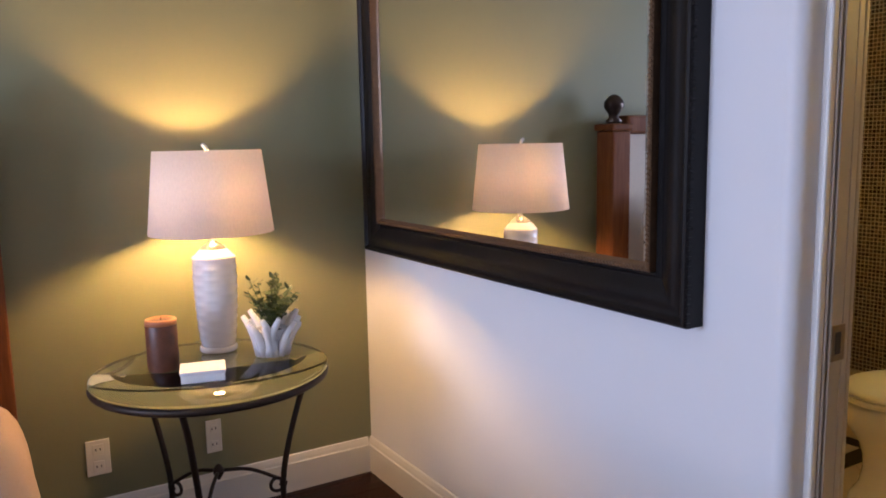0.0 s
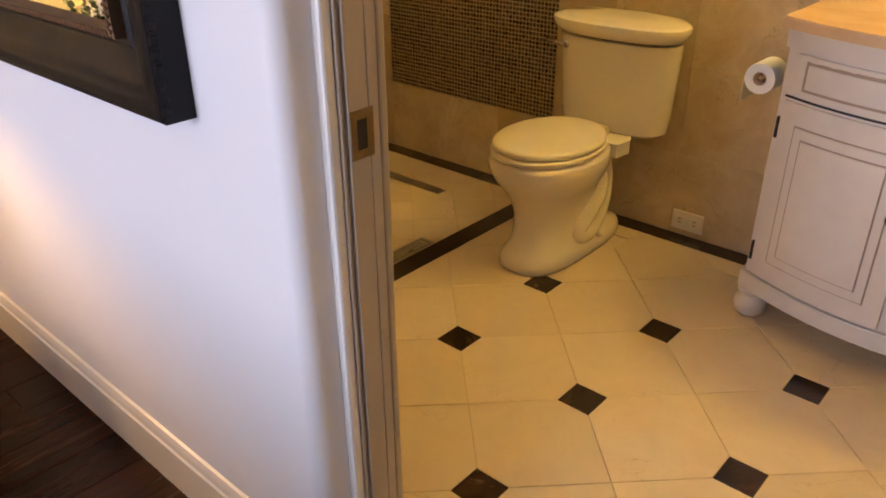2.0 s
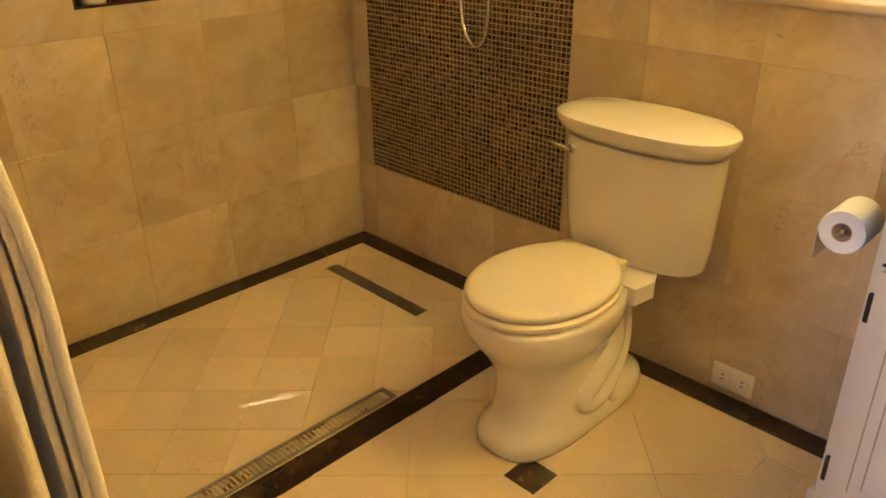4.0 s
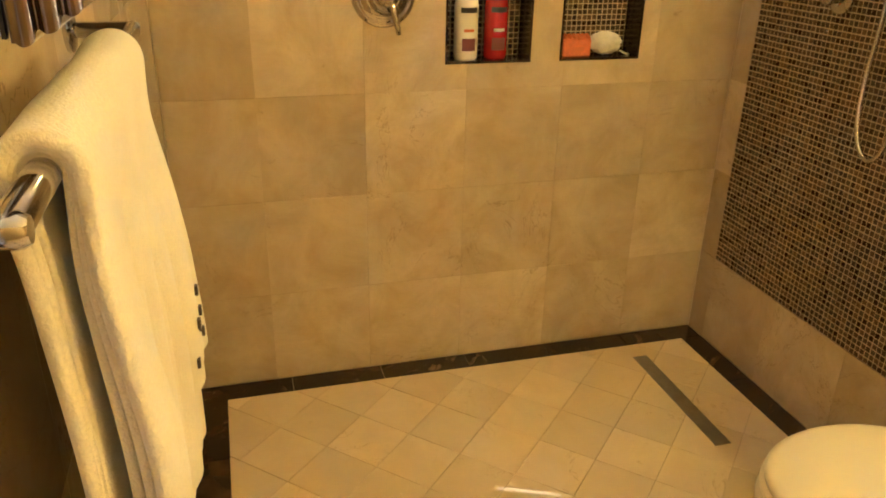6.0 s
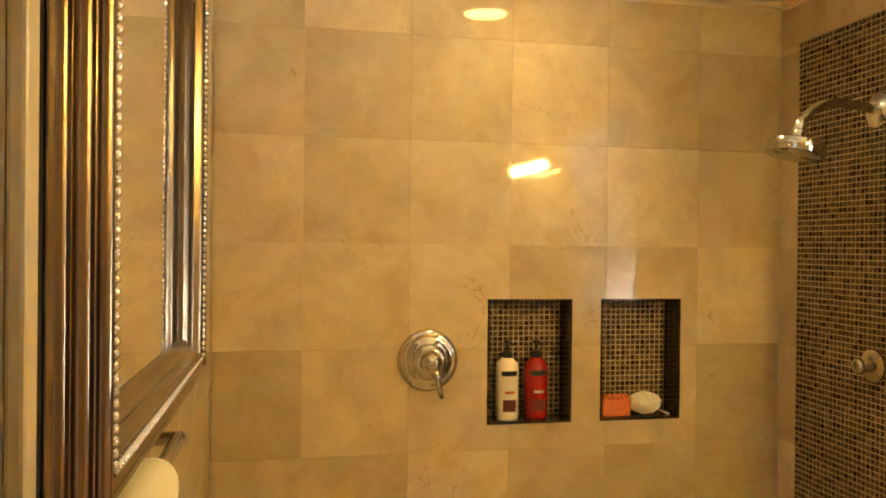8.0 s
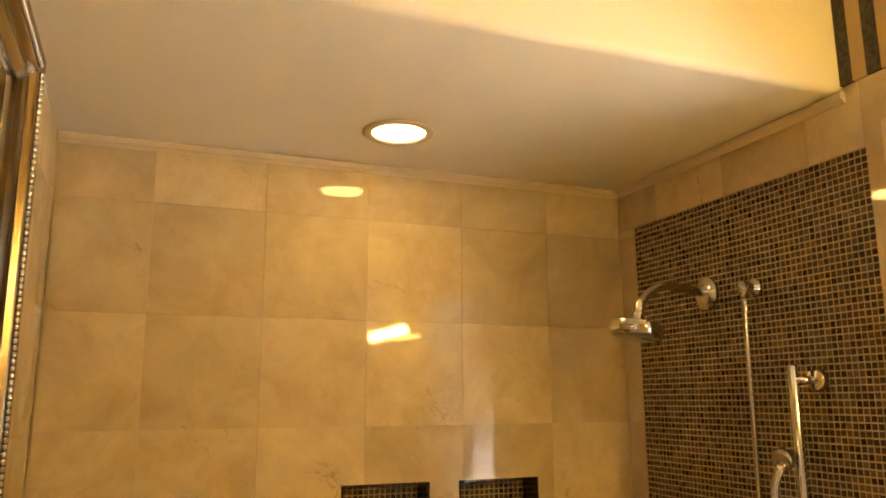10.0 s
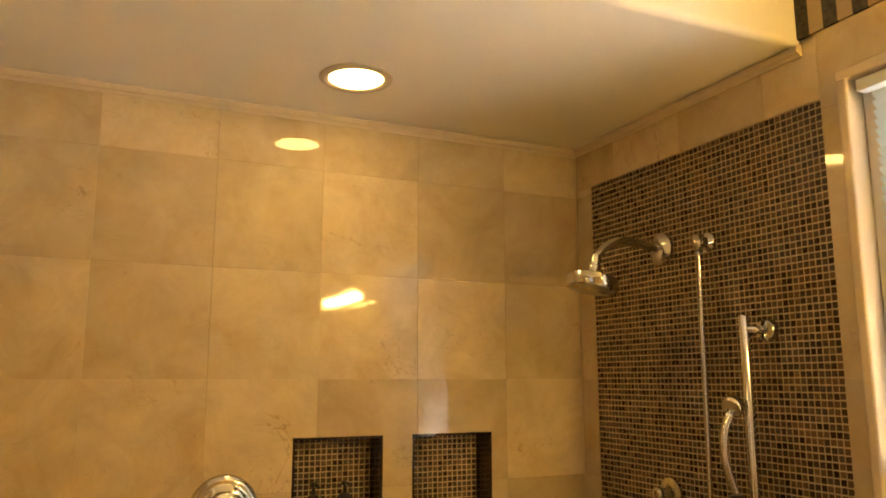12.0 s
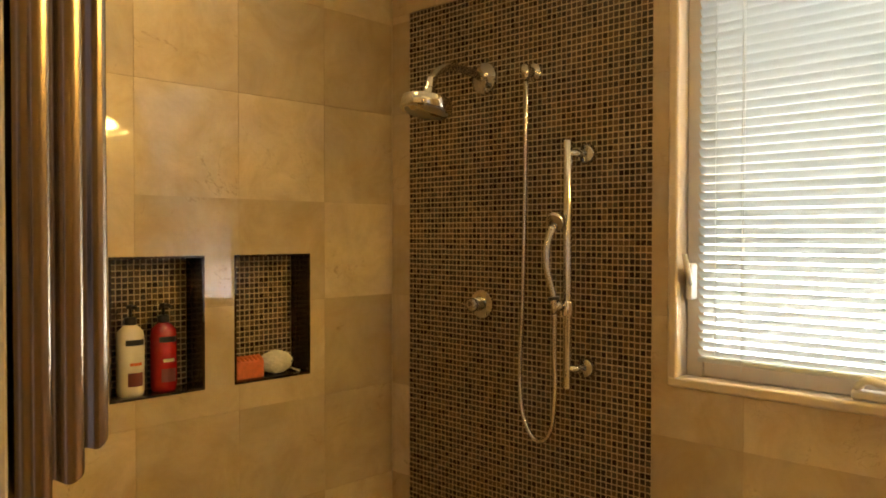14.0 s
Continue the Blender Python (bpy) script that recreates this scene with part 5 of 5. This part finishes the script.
# mosaic panel: the rows by the hand shower as single pieces, the rest as one field
panel = part("mosaic_grout", block((EAST + .0012, MOS[0], MOS[1]), (EAST + .0099, MOS[2], MOS[3])), M_MGROUT, wall_east)
MP = .0166
nu, nv = round((MOS[2] - MOS[0]) / MP), round((MOS[3] - MOS[1]) / MP)
pu, pv = (MOS[2] - MOS[0]) / nu, (MOS[3] - MOS[1]) / nv
single = lambda i, j: 4 <= i < 20 and 60 <= j < 78
part("mosaic_rest", mosaic_field("x", EAST + .0012, -1, *MOS, MP, single), M_MOSAIC, panel, "brown glass mosaic", kind="stuff")
shapes = []
for k in range(6):
    me = bpy.data.meshes.new("mosaic_tile")
    h, top = MP * .402, .0019 + .0002 * (k - 2.5)
    vv = [(-d, a * hh, b * hh) for hh, d in ((h, 0), (h, top - .001), (h - .0012, top)) for a, b in ((-1, -1), (1, -1), (1, 1), (-1, 1))]
    ff = [(q * 4 + e, q * 4 + 4 + e, q * 4 + 4 + (e + 1) % 4, q * 4 + (e + 1) % 4) for q in range(2) for e in range(4)] + [(11, 10, 9, 8)]
    me.from_pydata(vv, [], ff)
    shapes.append(me)


def mosaic_single(name):
    m = M_MOSAIC.copy()
    m.name = name
    nt = m.node_tree
    info = nt.nodes.new("ShaderNodeObjectInfo")
    for n in list(nt.nodes):
        for sock in n.inputs:
            for lk in list(sock.links):
                if lk.from_socket.name == "Random Per Island":
                    nt.links.new(info.outputs["Random"], sock)
    return m


M_MOSAIC1 = mosaic_single("brown_glass_mosaic_piece")
for me in shapes:
    me.materials.append(M_MOSAIC1)
rnd = random.Random(8)
for i in range(4, 20):
    for j in range(60, 78):
        ob = new("mosaic_tile", rnd.choice(shapes))
        ob.parent = panel
        ob.location = (EAST + .0012, MOS[0] + (i + .5) * pu + rnd.uniform(-.0004, .0004), MOS[1] + (j + .5) * pv + rnd.uniform(-.0004, .0004))

# bathroom floor: diagonal tiles with small dark squares at every other corner
DX, DY, DP, DH = 2.577, 1.257, .4235, .046
FX0, FY0, FX1, FY1 = 1.772, -.61, 3.553, 2.058
for i in range(-4, 5):
    for j in range(-6, 5):
        cx, cy = DX + i * DP, DY + j * DP
        sq = clip_poly([(cx - DH, cy - DH), (cx + DH, cy - DH), (cx + DH, cy + DH), (cx - DH, cy + DH)], FX0, FY0, FX1, FY1)
        if i < 2 and len(sq) > 2 and area_of(sq) > 1e-4:
            piece("inset_tile", prism(sq, -.006, .0004, .001), M_DARK, floor_bath)
        h, g = DP / 2, .0012
        e = DH + g
        for across in (0, 1):
            ox, oy = (cx + h, cy) if across == 0 else (cx, cy + h)
            f = h - e
            if across == 0:
                poly = [(ox - f, oy - e + g), (ox, oy - h + g), (ox + f, oy - e + g), (ox + f, oy + e - g), (ox, oy + h - g), (ox - f, oy + e - g)]
            else:
                poly = [(ox - e + g, oy - f), (ox + e - g, oy - f), (ox + h - g, oy), (ox + e - g, oy + f), (ox - e + g, oy + f), (ox - h + g, oy)]
            poly = clip_poly(poly, FX0, FY0, FX1, FY1)
            if len(poly) > 2 and area_of(poly) > 4e-4:
                piece("floor_tile", prism(poly, -.006, 0, .0008), M_FLOORTILE, floor_bath)

# shower floor: smaller diagonal tiles
SP = .2400
for i in range(0, 9):
    for j in range(0, 6):
        for o in (0, .5):
            cx, cy, h = 1.99 + (i + o) * SP, 2.10 + (j + o) * SP, SP / 2 - .0010
            poly = clip_poly([(cx - h, cy), (cx, cy - h), (cx + h, cy), (cx, cy + h)], 1.966, 2.1415, 3.5505, 2.9985)
            if len(poly) < 3 or area_of(poly) < 3e-4:
                continue
            piece("shower_tile", prism(poly, -.006, .0005, .0008), M_FLOORTILE, floor_bath)


def border(x0, y0, x1, y1, along):
    """Dark marble strips laid end to end."""
    n = max(1, round(((x1 - x0) if along == 0 else (y1 - y0)) / .305))
    for k in range(n):
        if along == 0:
            a, b = x0 + (x1 - x0) * k / n, x0 + (x1 - x0) * (k + 1) / n
            p = [(a + .001, y0), (b - .001, y0), (b - .001, y1), (a + .001, y1)]
        else:
            a, b = y0 + (y1 - y0) * k / n, y0 + (y1 - y0) * (k + 1) / n
            p = [(x0, a + .001), (x1, a + .001), (x1, b - .001), (x0, b - .001)]
        piece("border_strip", prism(p, -.006, .0012, .001), M_DARK, floor_bath)


border(WEST + .001, 2.9995, EAST - .001, NORTH - .001, 0)
border(WEST + .001, 2.0595, EAST - .001, 2.1405, 0)
border(3.5515, 2.1415, EAST - .001, 2.9985, 1)
border(WEST + .001, 2.1415, 1.965, 2.9985, 1)
border(3.5545, -.61, EAST - .001, 2.0585, 1)

# bedroom floor: planks running along x
rnd = random.Random(21)
y, k = -2.395, 0
while y < GREEN - .02:
    x = -2.99 - rnd.uniform(0, 1)
    while x < BED - .002:
        ln = rnd.uniform(.9, 1.7)
        a, b = max(x, -2.99), min(x + ln, BED - .002)
        if b - a > .03:
            piece("plank", prism([(a + .0008, y + .0008), (b - .0008, y + .0008), (b - .0008, min(y + .126, GREEN) - .0008), (a + .0008, min(y + .126, GREEN) - .0008)], -.006, rnd.uniform(-.0003, .0003), .0012), M_PLANK, floor_bed)
        x += ln
    y += .127
